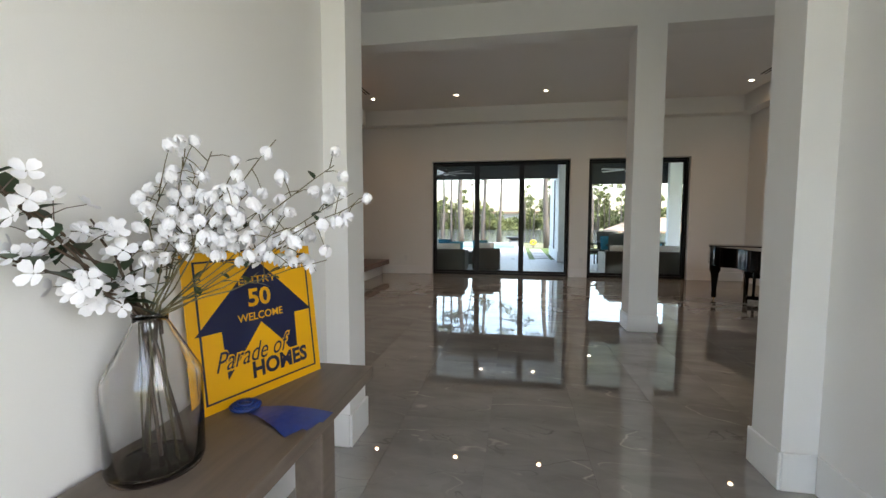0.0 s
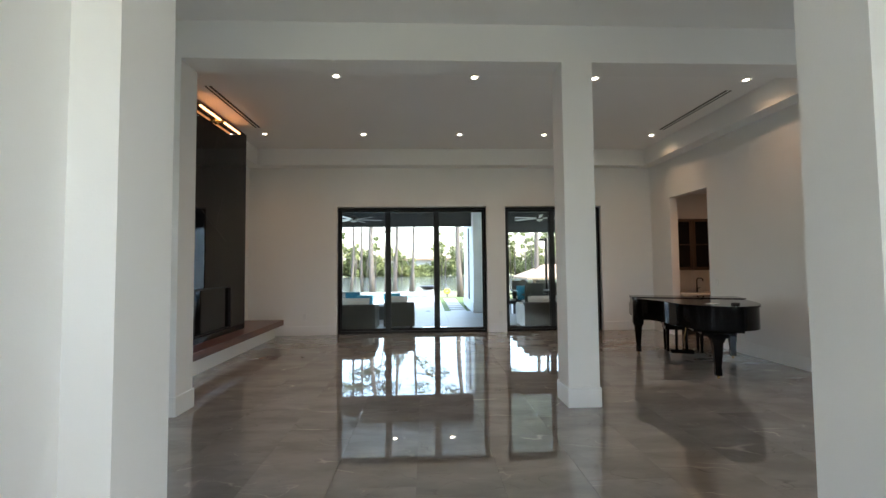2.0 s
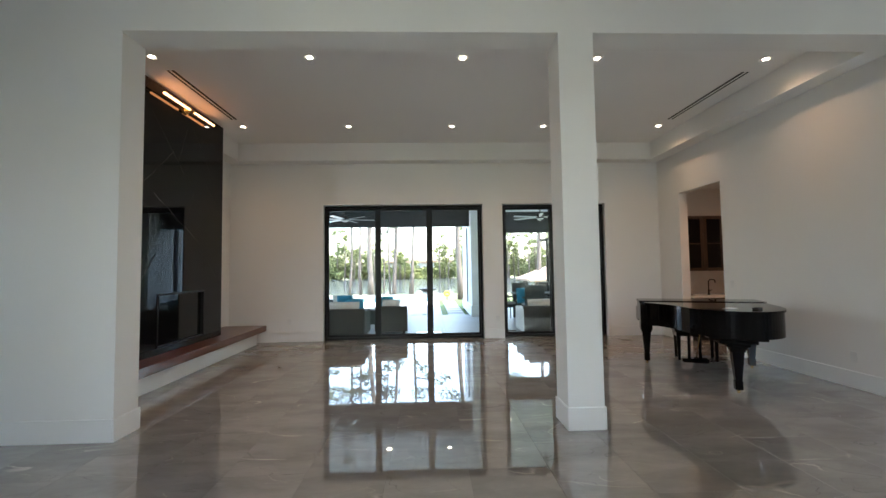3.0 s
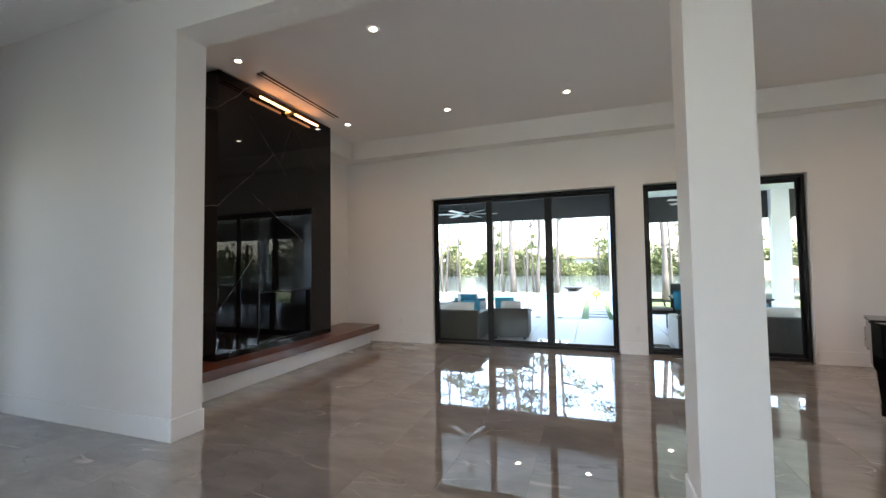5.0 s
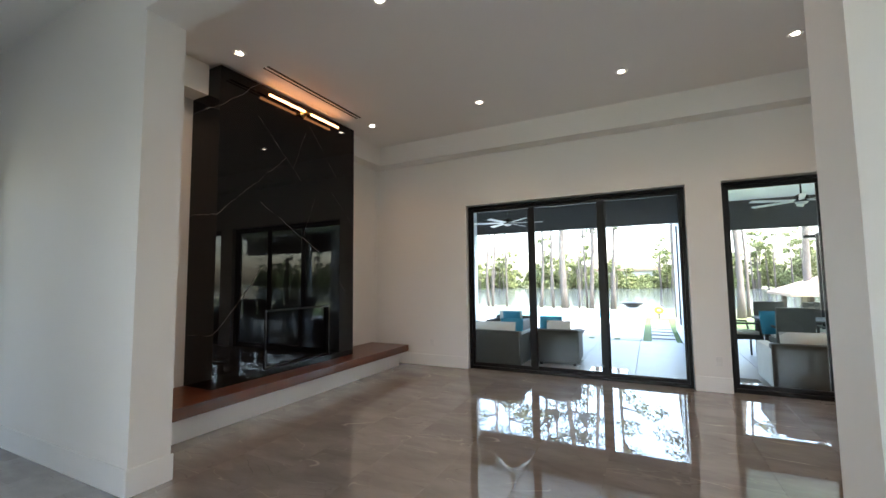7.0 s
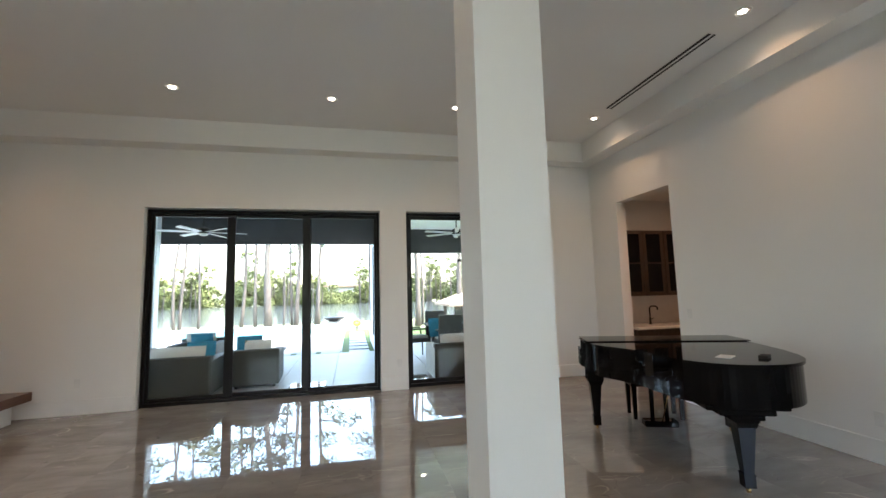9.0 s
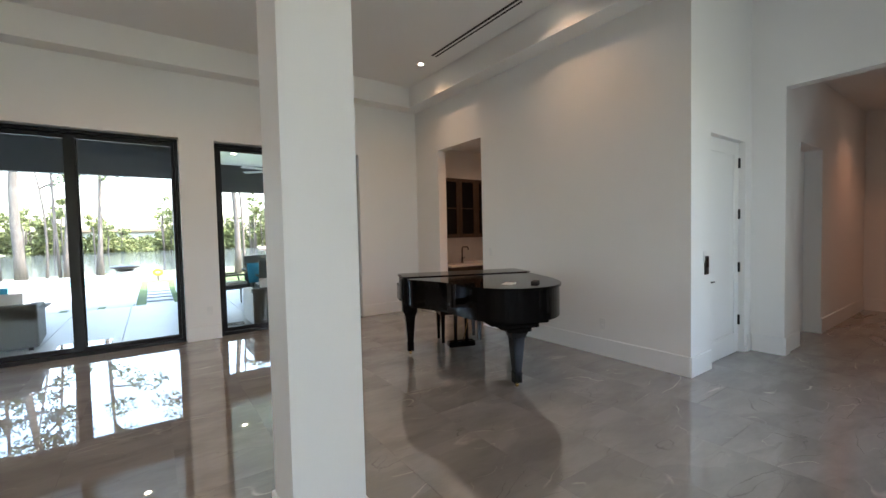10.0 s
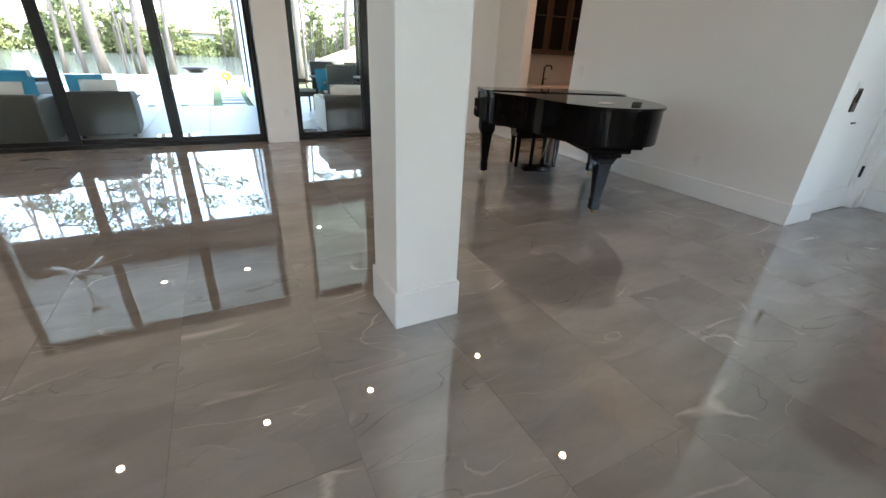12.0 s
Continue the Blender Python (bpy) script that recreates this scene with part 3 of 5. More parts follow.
# ---- recessed lights, vents ----
def downlight(x, y, z, power, colour=WARM, cone=132):
    d = thing("recessed_light", "small round lit recessed ceiling light", "ceiling light", (x, y, z), group="recessed lights")
    part("trim_ring", lathe(bmesh.new(), [(0.068, -0.001), (0.075, -0.004), (0.07, -0.008), (0.054, -0.006), (0.052, -0.001)], 24), TRIM, d)
    part("lens", lathe(bmesh.new(), [(0.036, -0.003), (0.034, -0.005)], 24), GLOWLED, d, "glowing lens")
    lamp("SPOT", "downlight", (x, y, z - 0.02), (x, y, 0), power, colour, 0.04, cone=cone)


for y in (9.99, 12.37):
    for x in (-3.25, -1.41, 0.42, 2.06, 4.18):
        downlight(x, y, CZ, 2.6)
for x in (-4.2, -1.4, 1.6, 4.4):
    downlight(x, 7.4, CZ, 0.8)
downlight(8.9, 7.9, 3.2, 3.2, (1.0, 0.46, 0.27), 110)
downlight(5.75, 12.0, 3.0, 5.0, (1.0, 0.50, 0.27), 165)


def slot_vent(x, y0, y1):
    v = thing("slot_vent", "long narrow linear air slot in the ceiling", "air vent", (x, (y0 + y1) / 2, CZ))
    h = (y1 - y0) / 2
    for k in (-1, 1):
        part("slot", B(k * 0.03 - 0.016, k * 0.03 + 0.016, -h, h, -0.006, -0.001), DARKHOLE, v, "dark slot")
    part("flange", B(-0.012, 0.012, -h, h, -0.009, -0.001), TRIM, v)


slot_vent(-3.24, 10.32, 12.02)
slot_vent(4.19, 10.33, 12.03)

# ---- panel door, wine room, plates ----
d = thing("door", "closed white single-panel interior door with black hinges", "door", ((DX0 + DX1) / 2, 8.9, 0.006), kind="structure")
w = (DX1 - DX0) / 2
leaf = B(-w + 0.004, w - 0.004, 0, 0.04, 0, DZ - 0.01)
part("leaf", leaf, TRIM, d)
pn = bmesh.new()
for x0, x1, z0, z1 in ((-w + 0.004, -w + 0.12, 0, DZ - 0.01), (w - 0.12, w - 0.004, 0, DZ - 0.01), (-w + 0.12, w - 0.12, DZ - 0.15, DZ - 0.01), (-w + 0.12, w - 0.12, 0, 0.22)):
    box(pn, x0, x1, -0.012, 0, z0, z1, bevel=0.003)
part("stile_frame", pn, TRIM, d)
for z in (0.36, 0.95, 1.54, 2.1):
    part("hinge", B(w - 0.03, w - 0.004, -0.03, -0.012, z - 0.055, z + 0.055, bevel=0.003), BLACK, d, "black hinge")
hd = part("handle", B(-w + 0.03, -w + 0.06, -0.04, -0.012, 0.83, 0.86), BLACK, d, "black lever handle")
part("lever", tube(bmesh.new(), [(-w + 0.045, -0.045, 0.845), (-w + 0.15, -0.045, 0.845)], 0.008), BLACK, hd)
kp = thing("wall_keypad", "slim dark bronze keypad on the wall beside the door", "keypad", (5.125, 8.829, 1.04))
part("plate", B(-0.036, 0.036, -0.016, 0, -0.09, 0.09, bevel=0.004), BRONZE, kp)
part("screen", B(-0.026, 0.026, -0.0185, -0.016, -0.02, 0.075), DARKGLASS, kp, "dark glass screen")

wr = thing("wine_room_glazing", "frameless green-tinted glass wine room enclosure with black fittings", "glass wall", (5.47, 7.19, 0), kind="structure")
g1 = part("pane", B(-0.006, 0.006, -1.12, 0.0, 0.012, 3.2), GREENGLASS, wr, "tall glass panel")
g2 = part("pane", B(0.012, 0.785, -0.006, 0.006, 0.012, 3.2), GREENGLASS, wr, "tall glass door")
for g in (g1, g2):
    g.visible_shadow = False
for z in (0.16, 1.55, 2.9):
    part("hinge", B(0.70, 0.80, -0.022, 0.022, z - 0.045, z + 0.045, bevel=0.004), BLACK, wr, "square black glass hinge")
for y in (-0.12, -0.30):
    part("clip", B(-0.022, 0.022, y - 0.05, y + 0.05, 0.0, 0.06, bevel=0.004), BLACK, wr, "black floor clip")
piece("wine_room_header", B(5.45, 6.27, 6.06, 7.21, 3.2, CZ), WALL, "off-white bulkhead above the glass", "wall")
for z in (0.1, 1.0, 1.9):
    sh = thing("wine_shelf", "dark stained wooden wine shelf on the wall", "shelf", (6.9, 6.6, z), group="wine shelves")
    part("board", B(-0.2, 0.25, -0.5, 0.5, 0, 0.09 if z > 0.5 else 0.22, bevel=0.004), CABINET, sh)


def plate(x, y, z, face, switch=False):
    o = thing("light_switch" if switch else "power_outlet", "small white wall %s plate" % ("switch" if switch else "socket"), "switch" if switch else "socket", (x, y, z), face)
    part("plate", B(-0.036, 0.036, -0.006, 0, -0.058, 0.058, bevel=0.002), PLATE, o)
    if switch:
        part("rocker", B(-0.016, 0.016, -0.010, -0.006, -0.033, 0.033, bevel=0.001), PLATE, o)
    else:
        for z2 in (-0.022, 0.022):
            part("receptacle", B(-0.016, 0.016, -0.008, -0.006, z2 - 0.014, z2 + 0.014), PLATE, o)


plate(1.38, BACK, 0.40, 0)
plate(-2.85, BACK, 0.40, 0)
plate(WX1, 11.58, 1.12, -90, True)
plate(WX1, 9.75, 0.36, -90)
plate(WX0, 9.7, 0.62, 90)
plate(DX0 - 0.14, 8.829, 1.12, 0, True)
sn = thing("alarm_sensor", "small white corner alarm sensor on the wall", "sensor", (-5.55, 8.78, 3.55))
part("body", lathe(bmesh.new(), [(0.02, -0.07), (0.045, -0.05), (0.05, 0.03), (0.03, 0.06)], 14), PLATE, sn)

# ---- pantry ----
def pantry_cabinet(x0, glazed):
    c = thing("wall_cabinet", "dark oak wall cabinet with glazed doors", "cabinet", (x0, 13.42, 1.315), group="pantry wall cabinets")
    part("body", B(0, 0.8, -0.34, 0, 0, 1.09), CABINET, c)
    for k in (0, 1):
        a, b = 0.004 + 0.4 * k, 0.396 + 0.4 * k
        fr = bmesh.new()
        box(fr, a, a + 0.06, -0.362, -0.341, 0.004, 1.086, bevel=0.002)
        box(fr, b - 0.06, b, -0.362, -0.341, 0.004, 1.086, bevel=0.002)
        box(fr, a + 0.06, b - 0.06, -0.362, -0.341, 1.026, 1.086, bevel=0.002)
        box(fr, a + 0.06, b - 0.06, -0.362, -0.341, 0.004, 0.064, bevel=0.002)
        dr = part("door", fr, CABINET, c)
        part("pane", B(a + 0.06, b - 0.06, -0.352, -0.347, 0.064, 1.026), DARKGLASS, dr, "dark glass")
        part("glazing_bar", B(a + 0.06, b - 0.06, -0.36, -0.353, 0.53, 0.55), CABINET, dr)
        part("handle", tube(bmesh.new(), [(b - 0.03 if k == 0 else a + 0.03, -0.372, 0.08), (b - 0.03 if k == 0 else a + 0.03, -0.372, 0.22)], 0.006), BRONZE, dr)


def base_cabinet(x0):
    c = thing("base_cabinet", "dark oak base cabinet under a pale worktop", "cabinet", (x0, 13.42, 0), group="pantry base cabinets")
    part("body", B(0, 0.8, -0.58, 0, 0.1, 0.80), CABINET, c)
    part("toe_kick", B(0, 0.8, -0.52, -0.02, 0, 0.1), BLACK, c)
    for k in (0, 1):
        dr = part("door", B(0.004 + 0.4 * k, 0.396 + 0.4 * k, -0.60, -0.581, 0.11, 0.79, bevel=0.003), CABINET, c)
        part("handle", tube(bmesh.new(), [(0.37 + 0.06 * k, -0.615, 0.55), (0.37 + 0.06 * k, -0.615, 0.72)], 0.006), BRONZE, dr)


for k in range(3):
    pantry_cabinet(5.0 + 0.81 * k, True)
    base_cabinet(5.0 + 0.81 * k)
tagged(part("worktop", B(4.99, 7.45, 12.79, 13.415, 0.80, 0.84, bevel=0.003), QUARTZ), "pale quartz worktop along the pantry wall", "worktop")
tagged(part("backsplash", B(4.99, 7.45, 13.405, 13.417, 0.842, 1.31), QUARTZ), "plain pale stone backsplash", "backsplash")
f = thing("faucet", "matte black square-necked bar faucet on the worktop", "faucet", (5.55, 13.2, 0.84))
part("body", lathe(bmesh.new(), [(0.028, 0), (0.028, 0.01), (0.018, 0.015), (0.018, 0.1)], 16), BLACK, f)
part("spout", tube(bmesh.new(), [(0, 0, 0.1), (0, 0, 0.27), (0.01, -0.03, 0.30), (0.03, -0.12, 0.30), (0.035, -0.14, 0.28), (0.035, -0.14, 0.24)], 0.012, 10), BLACK, f)
part("lever", tube(bmesh.new(), [(0.015, 0, 0.08), (0.07, 0, 0.10)], 0.007), BLACK, f)

# ---- grand piano ----
PZ0, PZ1 = 0.60, 0.895
pi = thing("grand_piano", "closed glossy black grand piano with brass casters", "piano", (3.80, 10.95, 0), 180 - 21.1)


def spline(pts, n=8):
    out = []
    k = len(pts)
    for i in range(k - 1):
        p0, p1, p2, p3 = (Vector(pts[max(i - 1, 0)]), Vector(pts[i]), Vector(pts[i + 1]), Vector(pts[min(i + 2, k - 1)]))
        for j in range(n):
            t = j / n
            out.append(tuple(0.5 * (2 * p1 + (p2 - p0) * t + (2 * p0 - 5 * p1 + 4 * p2 - p3) * t * t + (3 * p1 - p0 - 3 * p2 + p3) * t ** 3)))
    out.append(tuple(pts[-1]))
    return out


# plan in the piano's own axes: y towards the tail, x negative on the bass side
rim = [(0.75, -0.22), (0.75, 0.15)] + spline([(0.745, 0.22), (0.70, 0.42), (0.57, 0.60), (0.44, 0.80), (0.37, 1.02), (0.27, 1.27), (0.08, 1.45), (-0.15, 1.50), (-0.38, 1.44), (-0.56, 1.26), (-0.66, 1.0)], 6) + [(-0.69, 0.8), (-0.75, -0.22)]
part("case", prism(bmesh.new(), rim, PZ0 + 0.02, PZ1, 0.006), LACQUER, pi)
lid = [(x * 1.018, y * 1.012) for x, y in rim]
part("lid", prism(bmesh.new(), lid, PZ1 + 0.003, PZ1 + 0.026, 0.008), LACQUER, pi, "closed glossy lid")
part("lid_flap", B(-0.763, 0.763, -0.215, 0.24, PZ1 + 0.028, PZ1 + 0.036, bevel=0.003), LACQUER, pi, "folded front lid")
kb = part("keybed", B(-0.75, 0.75, -0.42, -0.2, PZ0, PZ0 + 0.09, bevel=0.006), LACQUER, pi)
for s in (-1, 1):
    part("cheek", B(s * 0.70 - 0.05, s * 0.70 + 0.05, -0.42, -0.221, PZ0 + 0.091, PZ0 + 0.20, bevel=0.015, seg=2), LACQUER, pi)
part("fallboard", B(-0.648, 0.648, -0.30, -0.225, PZ0 + 0.125, PZ0 + 0.22, bevel=0.01), LACQUER, pi)
part("keyboard", B(-0.648, 0.648, -0.41, -0.302, PZ0 + 0.092, PZ0 + 0.112), IVORY, pi, "row of ivory-coloured keys")


def piano_leg(x, y):
    bm = bmesh.new()
    for z0, z1, a, b in ((0.50, PZ0 + 0.02, 0.085, 0.085), (0.46, 0.50, 0.068, 0.08), (0.13, 0.46, 0.034, 0.062), (0.125, 0.137, 0.043, 0.043), (0.044, 0.125, 0.040, 0.040)):
        r = bmesh.ops.create_cone(bm, cap_ends=True, segments=4, radius1=a * 1.3, radius2=b * 1.3, depth=z1 - z0, matrix=pose(x, y, (z0 + z1) / 2, 0, 0, 45))
    leg = part("leg", bm, LACQUER, pi)
    cs = bmesh.new()
    tube(cs, [(x - 0.01, y, 0.0185), (x + 0.01, y, 0.0185)], 0.018, 14)
    box(cs, x - 0.016, x + 0.016, y - 0.01, y + 0.01, 0.03, 0.046)
    part("caster", cs, BRASS, leg, "brass caster")


piano_leg(0.665, 0.0)
piano_leg(-0.64, -0.02)
piano_leg(-0.085, 1.318)
bl = bmesh.new()
box(bl, -0.36, 0.19, 1.05, 1.42, PZ0 - 0.012, PZ0 + 0.022, bevel=0.006)
box(bl, -0.27, 0.10, 1.12, 1.41, PZ0 - 0.05, PZ0 - 0.011, bevel=0.006)
box(bl, -0.20, 0.03, 1.20, 1.40, PZ0 - 0.085, PZ0 - 0.049, bevel=0.006)
part("leg_block", bl, LACQUER, pi, "stepped block over the tail leg")
br = bmesh.new()
box(br, -0.6, 0.6, 0.1, 0.2, PZ0 - 0.03, PZ0 + 0.021)
box(br, -0.14, -0.04, 0.2, 1.06, PZ0 - 0.03, PZ0 + 0.021)
part("underframe", br, LACQUER, pi)
ly = part("pedal_lyre", B(-0.10, 0.22, -0.0, 0.12, 0.06, 0.12, bevel=0.008), LACQUER, pi)
for x in (-0.01, 0.13):
    part("lyre_post", tube(bmesh.new(), [(x, 0.06, 0.12), (0.006 + x * 0.9, 0.06, PZ0 + 0.02)], [0.02, 0.026], 10), LACQUER, ly)
for x in (-0.03, 0.06, 0.15):
    part("pedal", B(x - 0.014, x + 0.014, -0.10, 0.0, 0.068, 0.08, bevel=0.004), BRASS, ly, "brass pedal")
part("lyre_brace", tube(bmesh.new(), [(0.06, 0.12, 0.1), (0.06, 0.45, PZ0 + 0.01)], 0.006, 6), BRASS, ly)
for x, y, w2, h2 in ((-0.08, 1.18, 0.16, 0.10), (-0.33, 1.22, 0.11, 0.06)):
    bk = thing("booklet", "small pale folded card on the piano lid", "card", tuple(pi.matrix_world @ Vector((x, y, PZ1 + 0.027))), 30)
    part("sheet", B(-w2 / 2, w2 / 2, -h2 / 2, h2 / 2, 0, 0.006 if w2 > 0.12 else 0.02, bevel=0.002), PLATE if w2 > 0.12 else DARKHOLE, bk)

be = thing("piano_bench", "glossy black piano bench with a padded seat", "bench", tuple(pi.matrix_world @ Vector((-0.065, -0.47, 0))), 180 - 21.1)
part("seat", B(-0.30, 0.30, -0.17, 0.17, 0.42, 0.48, bevel=0.02, seg=3), LACQUER, be)
part("apron", B(-0.28, 0.28, -0.15, 0.15, 0.36, 0.42), LACQUER, be)
for x in (-0.245, 0.245):
    for y in (-0.12, 0.12):
        bm = bmesh.new()
        bmesh.ops.create_cone(bm, cap_ends=True, segments=4, radius1=0.024, radius2=0.036, depth=0.37, matrix=pose(x, y, 0.185, 0, 0, 45))
        part("leg", bm, LACQUER, be)


# ---- console table with flowers, sign and ribbon ----
TX0, TX1, TY0, TY1, TZ = -1.24, -0.80, 3.72, 5.31, 0.686
ct = thing("console_table", "grey-brown oak console table against the vestibule wall", "console table", ((TX0 + TX1) / 2, (TY0 + TY1) / 2, 0))
hx, hy = (TX1 - TX0) / 2, (TY1 - TY0) / 2
part("tabletop", B(-hx, hx, -hy, hy, TZ - 0.05, TZ, bevel=0.004, seg=2), CONSOLE, ct)
for sx in (-1, 1):
    for sy in (-1, 1):
        cx, cy = sx * (hx - 0.055), sy * (hy - 0.44)
        part("leg", B(cx - 0.05, cx + 0.05, cy - 0.05, cy + 0.05, 0, TZ - 0.05, bevel=0.004), CONSOLE, ct)

VX, VY = -1.105, 4.495
va = thing("vase", "tall smoked-glass bottle vase holding white flower branches", "vase", (VX, VY, TZ))
glassy = lathe(bmesh.new(), [(0.0929, 0.0000), (0.1071, 0.0075), (0.1114, 0.0251), (0.1114, 0.2382), (0.1071, 0.2569), (0.0491, 0.3697), (0.0393, 0.3886), (0.0393, 0.4073), (0.0360, 0.4073), (0.0360, 0.3873), (0.0459, 0.3660), (0.1037, 0.2532), (0.1071, 0.2357), (0.1071, 0.0301), (0.0983, 0.0175), (0.0218, 0.0150)], 40)
part("body", glassy, SMOKE, va)
part("rim", lathe(bmesh.new(), [(0.040, 0.4034), (0.0416, 0.4075), (0.040, 0.412), (0.036, 0.412), (0.0356, 0.408)], 36), SMOKE, va)

AX, UPZ = Vector((0.986, 0.168, 0)), Vector((0, 0, 1))
AWAY = Vector((-0.168, 0.986, 0))
K = 1.0 / 683
# the camera's first eye point, from which the bouquet is laid out
START_EYE = Vector((-0.191, 3.60, 1.333))
rng = random.Random(5)


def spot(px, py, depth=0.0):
    """A place in the bouquet, from sideways and upward offsets as seen from the first eye point."""
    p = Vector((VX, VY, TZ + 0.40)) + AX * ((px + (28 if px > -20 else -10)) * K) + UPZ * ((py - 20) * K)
    p = START_EYE + (p - START_EYE) * (1 + depth)
    if p.x < -1.17:  # pulled toward the first eye point, clear of the wall
        p += (START_EYE - p) * ((-1.17 - p.x) / (START_EYE.x - p.x))
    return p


def curve_to(end, bend, n=9, deep=True):
    start = Vector((VX, VY, TZ + 0.02)) + AX * rng.uniform(-0.07, 0.07) + AWAY * rng.uniform(-0.06, 0.06)
    neck = Vector((VX, VY, TZ + 0.39)) + AX * rng.uniform(-0.02, 0.02) + AWAY * rng.uniform(-0.02, 0.02)
    out = [start, start.lerp(neck, 0.5)] if deep else [neck - UPZ * 0.04, neck - UPZ * 0.02]
    ctrl = neck.lerp(end, 0.5) + bend
    for k in range(n + 1):
        t = k / n
        kink = Vector((rng.gauss(0, 0.006), rng.gauss(0, 0.005), rng.gauss(0, 0.007))) * math.sin(math.pi * t)
        out.append(neck * (1 - t) ** 2 + ctrl * 2 * t * (1 - t) + end * t * t + kink)
    return out


def petal_bell(bm, c, r):
    """A cupped blossom: five overlapping rounded petals round a soft bud."""
    q = Euler((rng.uniform(-0.7, 0.7), rng.uniform(-0.7, 0.7), rng.uniform(0, 6.28))).to_matrix()
    lop = [rng.uniform(0.8, 1.2) for k in range(5)]
    for k in range(5):
        a = 6.2832 * k / 5 + rng.uniform(-0.2, 0.2)
        grid = []
        for i in range(4):
            row = []
            for j in range(4):
                u, v = i / 3, (j / 3 - 0.5) * 2
                w = math.sin(math.pi * (0.18 + 0.72 * u)) * 0.72
                aa = a + v * w
                rad = r * (0.15 + 0.95 * math.sin(math.pi * min(u * 0.78 + 0.06, 1))) * (1 + 0.12 * (i == 3) * lop[k])
                z = r * (1.2 - 2.1 * u * lop[k])
                row.append(bm.verts.new(c + q @ Vector((rad * math.cos(aa), rad * math.sin(aa), z + 0.12 * r * v * v))))
            grid.append(row)
        for i in range(3):
            for j in range(3):
                bm.faces.new((grid[i][j], grid[i][j + 1], grid[i + 1][j + 1], grid[i + 1][j])).smooth = i == 0


def petal_star(bm, c, r, way):
    """A dogwood flower: four broad petals, slightly cupped."""
    q = way.to_track_quat("Z", "Y").to_matrix()
    turn = rng.uniform(0, 6.28)
    for k in range(4):
        a = turn + 1.5708 * k
        ax, ay = Vector((math.cos(a), math.sin(a), 0)), Vector((-math.sin(a), math.cos(a), 0))
        rows = []
        for u, w, z in ((0.08, 0.08, 0.0), (0.4, 0.34, 0.06), (0.75, 0.44, 0.16), (1.0, 0.22, 0.3)):
            rows.append([bm.verts.new(c + q @ (r * (ax * u + ay * w * v + UPZ * (z + 0.08 * v * v)))) for v in (-1, 0, 1)])
        for a2, b2 in zip(rows, rows[1:]):
            for j in (0, 1):
                bm.faces.new((a2[j], a2[j + 1], b2[j + 1], b2[j])).smooth = True


def leaf_blade(bm, base, way, size):
    side = way.cross(UPZ).normalized() if abs(way.z) < 0.95 else AX
    up = side.cross(way)
    rows = []
    for u, w in ((0, 0.03), (0.3, 0.24), (0.6, 0.26), (0.85, 0.13), (1, 0.01)):
        c = base + way * (u * size) - up * (0.18 * u * u * size)
        rows.append([bm.verts.new(c - side * w * size + up * w * 0.25 * size), bm.verts.new(c), bm.verts.new(c + side * w * size + up * w * 0.25 * size)])
    for a2, b2 in zip(rows, rows[1:]):
        for j in (0, 1):
            bm.faces.new((a2[j], a2[j + 1], b2[j + 1], b2[j])).smooth = True


def branch(end, stars, count, leaves):
    stem, bloom, green = bmesh.new(), bmesh.new(), bmesh.new()
    pts = curve_to(end, UPZ * 0.03 + AX * rng.uniform(-0.02, 0.02), deep=rng.random() < (0.6 if stars else 0.3))
    n = len(pts)
    tube(stem, pts, [(0.0050 if stars else 0.0026) * (1 - 0.6 * k / n) for k in range(n)], 6)
    for k in range(count):
        t = rng.uniform(0.30, 1.0) if stars else rng.uniform(0.42, 1.0)
        i = min(int(2 + t * (n - 3)), n - 2)
        p = pts[i].lerp(pts[i + 1], rng.random())
        off = (AX * rng.gauss(0, 0.036) + UPZ * rng.gauss(0.008, 0.034) + AWAY * rng.gauss(-0.005, 0.034))
        q = p + off
        if p.z < TZ + 0.42:
            continue
        side = (q - Vector((VX, VY, 0))).dot(AX)
        if not stars and q.z < TZ + 0.54 and 0.05 < side < 0.36:
            continue
        tube(stem, [p, p.lerp(q, 0.5) + UPZ * 0.006, q], [0.0014, 0.0011, 0.0009], 5)
        if stars:
            petal_star(bloom, q, rng.uniform(0.021, 0.031), (off + UPZ * 0.02 - AWAY * 0.04).normalized())
        else:
            petal_bell(bloom, q - UPZ * 0.008, rng.uniform(0.0125, 0.0180))
    for k in range(leaves):
        i = rng.randrange(4, n - 1)
        way = (AX * rng.uniform(-1, 1) + UPZ * rng.uniform(-0.3, 0.8) + AWAY * rng.uniform(-0.8, 0.5)).normalized()
        leaf_blade(green, pts[i], way, rng.uniform(0.05, 0.08) if stars else rng.uniform(0.022, 0.04))
    b = thing("dogwood_branch" if stars else "blossom_branch", "artificial branch with %s in a vase" % ("white dogwood flowers and leaves" if stars else "small white cupped blossoms"), "flower branch", (0, 0, 0), group="flower branches")
    part("stem", stem, STEM if stars else GREENSTEM, b)
    part("blossoms", bloom, PETAL, b)
    if leaves:
        part("leaves", green, LEAF, b)


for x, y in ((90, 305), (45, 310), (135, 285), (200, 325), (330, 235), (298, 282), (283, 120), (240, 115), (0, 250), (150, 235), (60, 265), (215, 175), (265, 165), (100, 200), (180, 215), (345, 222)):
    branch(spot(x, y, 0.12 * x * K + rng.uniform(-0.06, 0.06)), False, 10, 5)
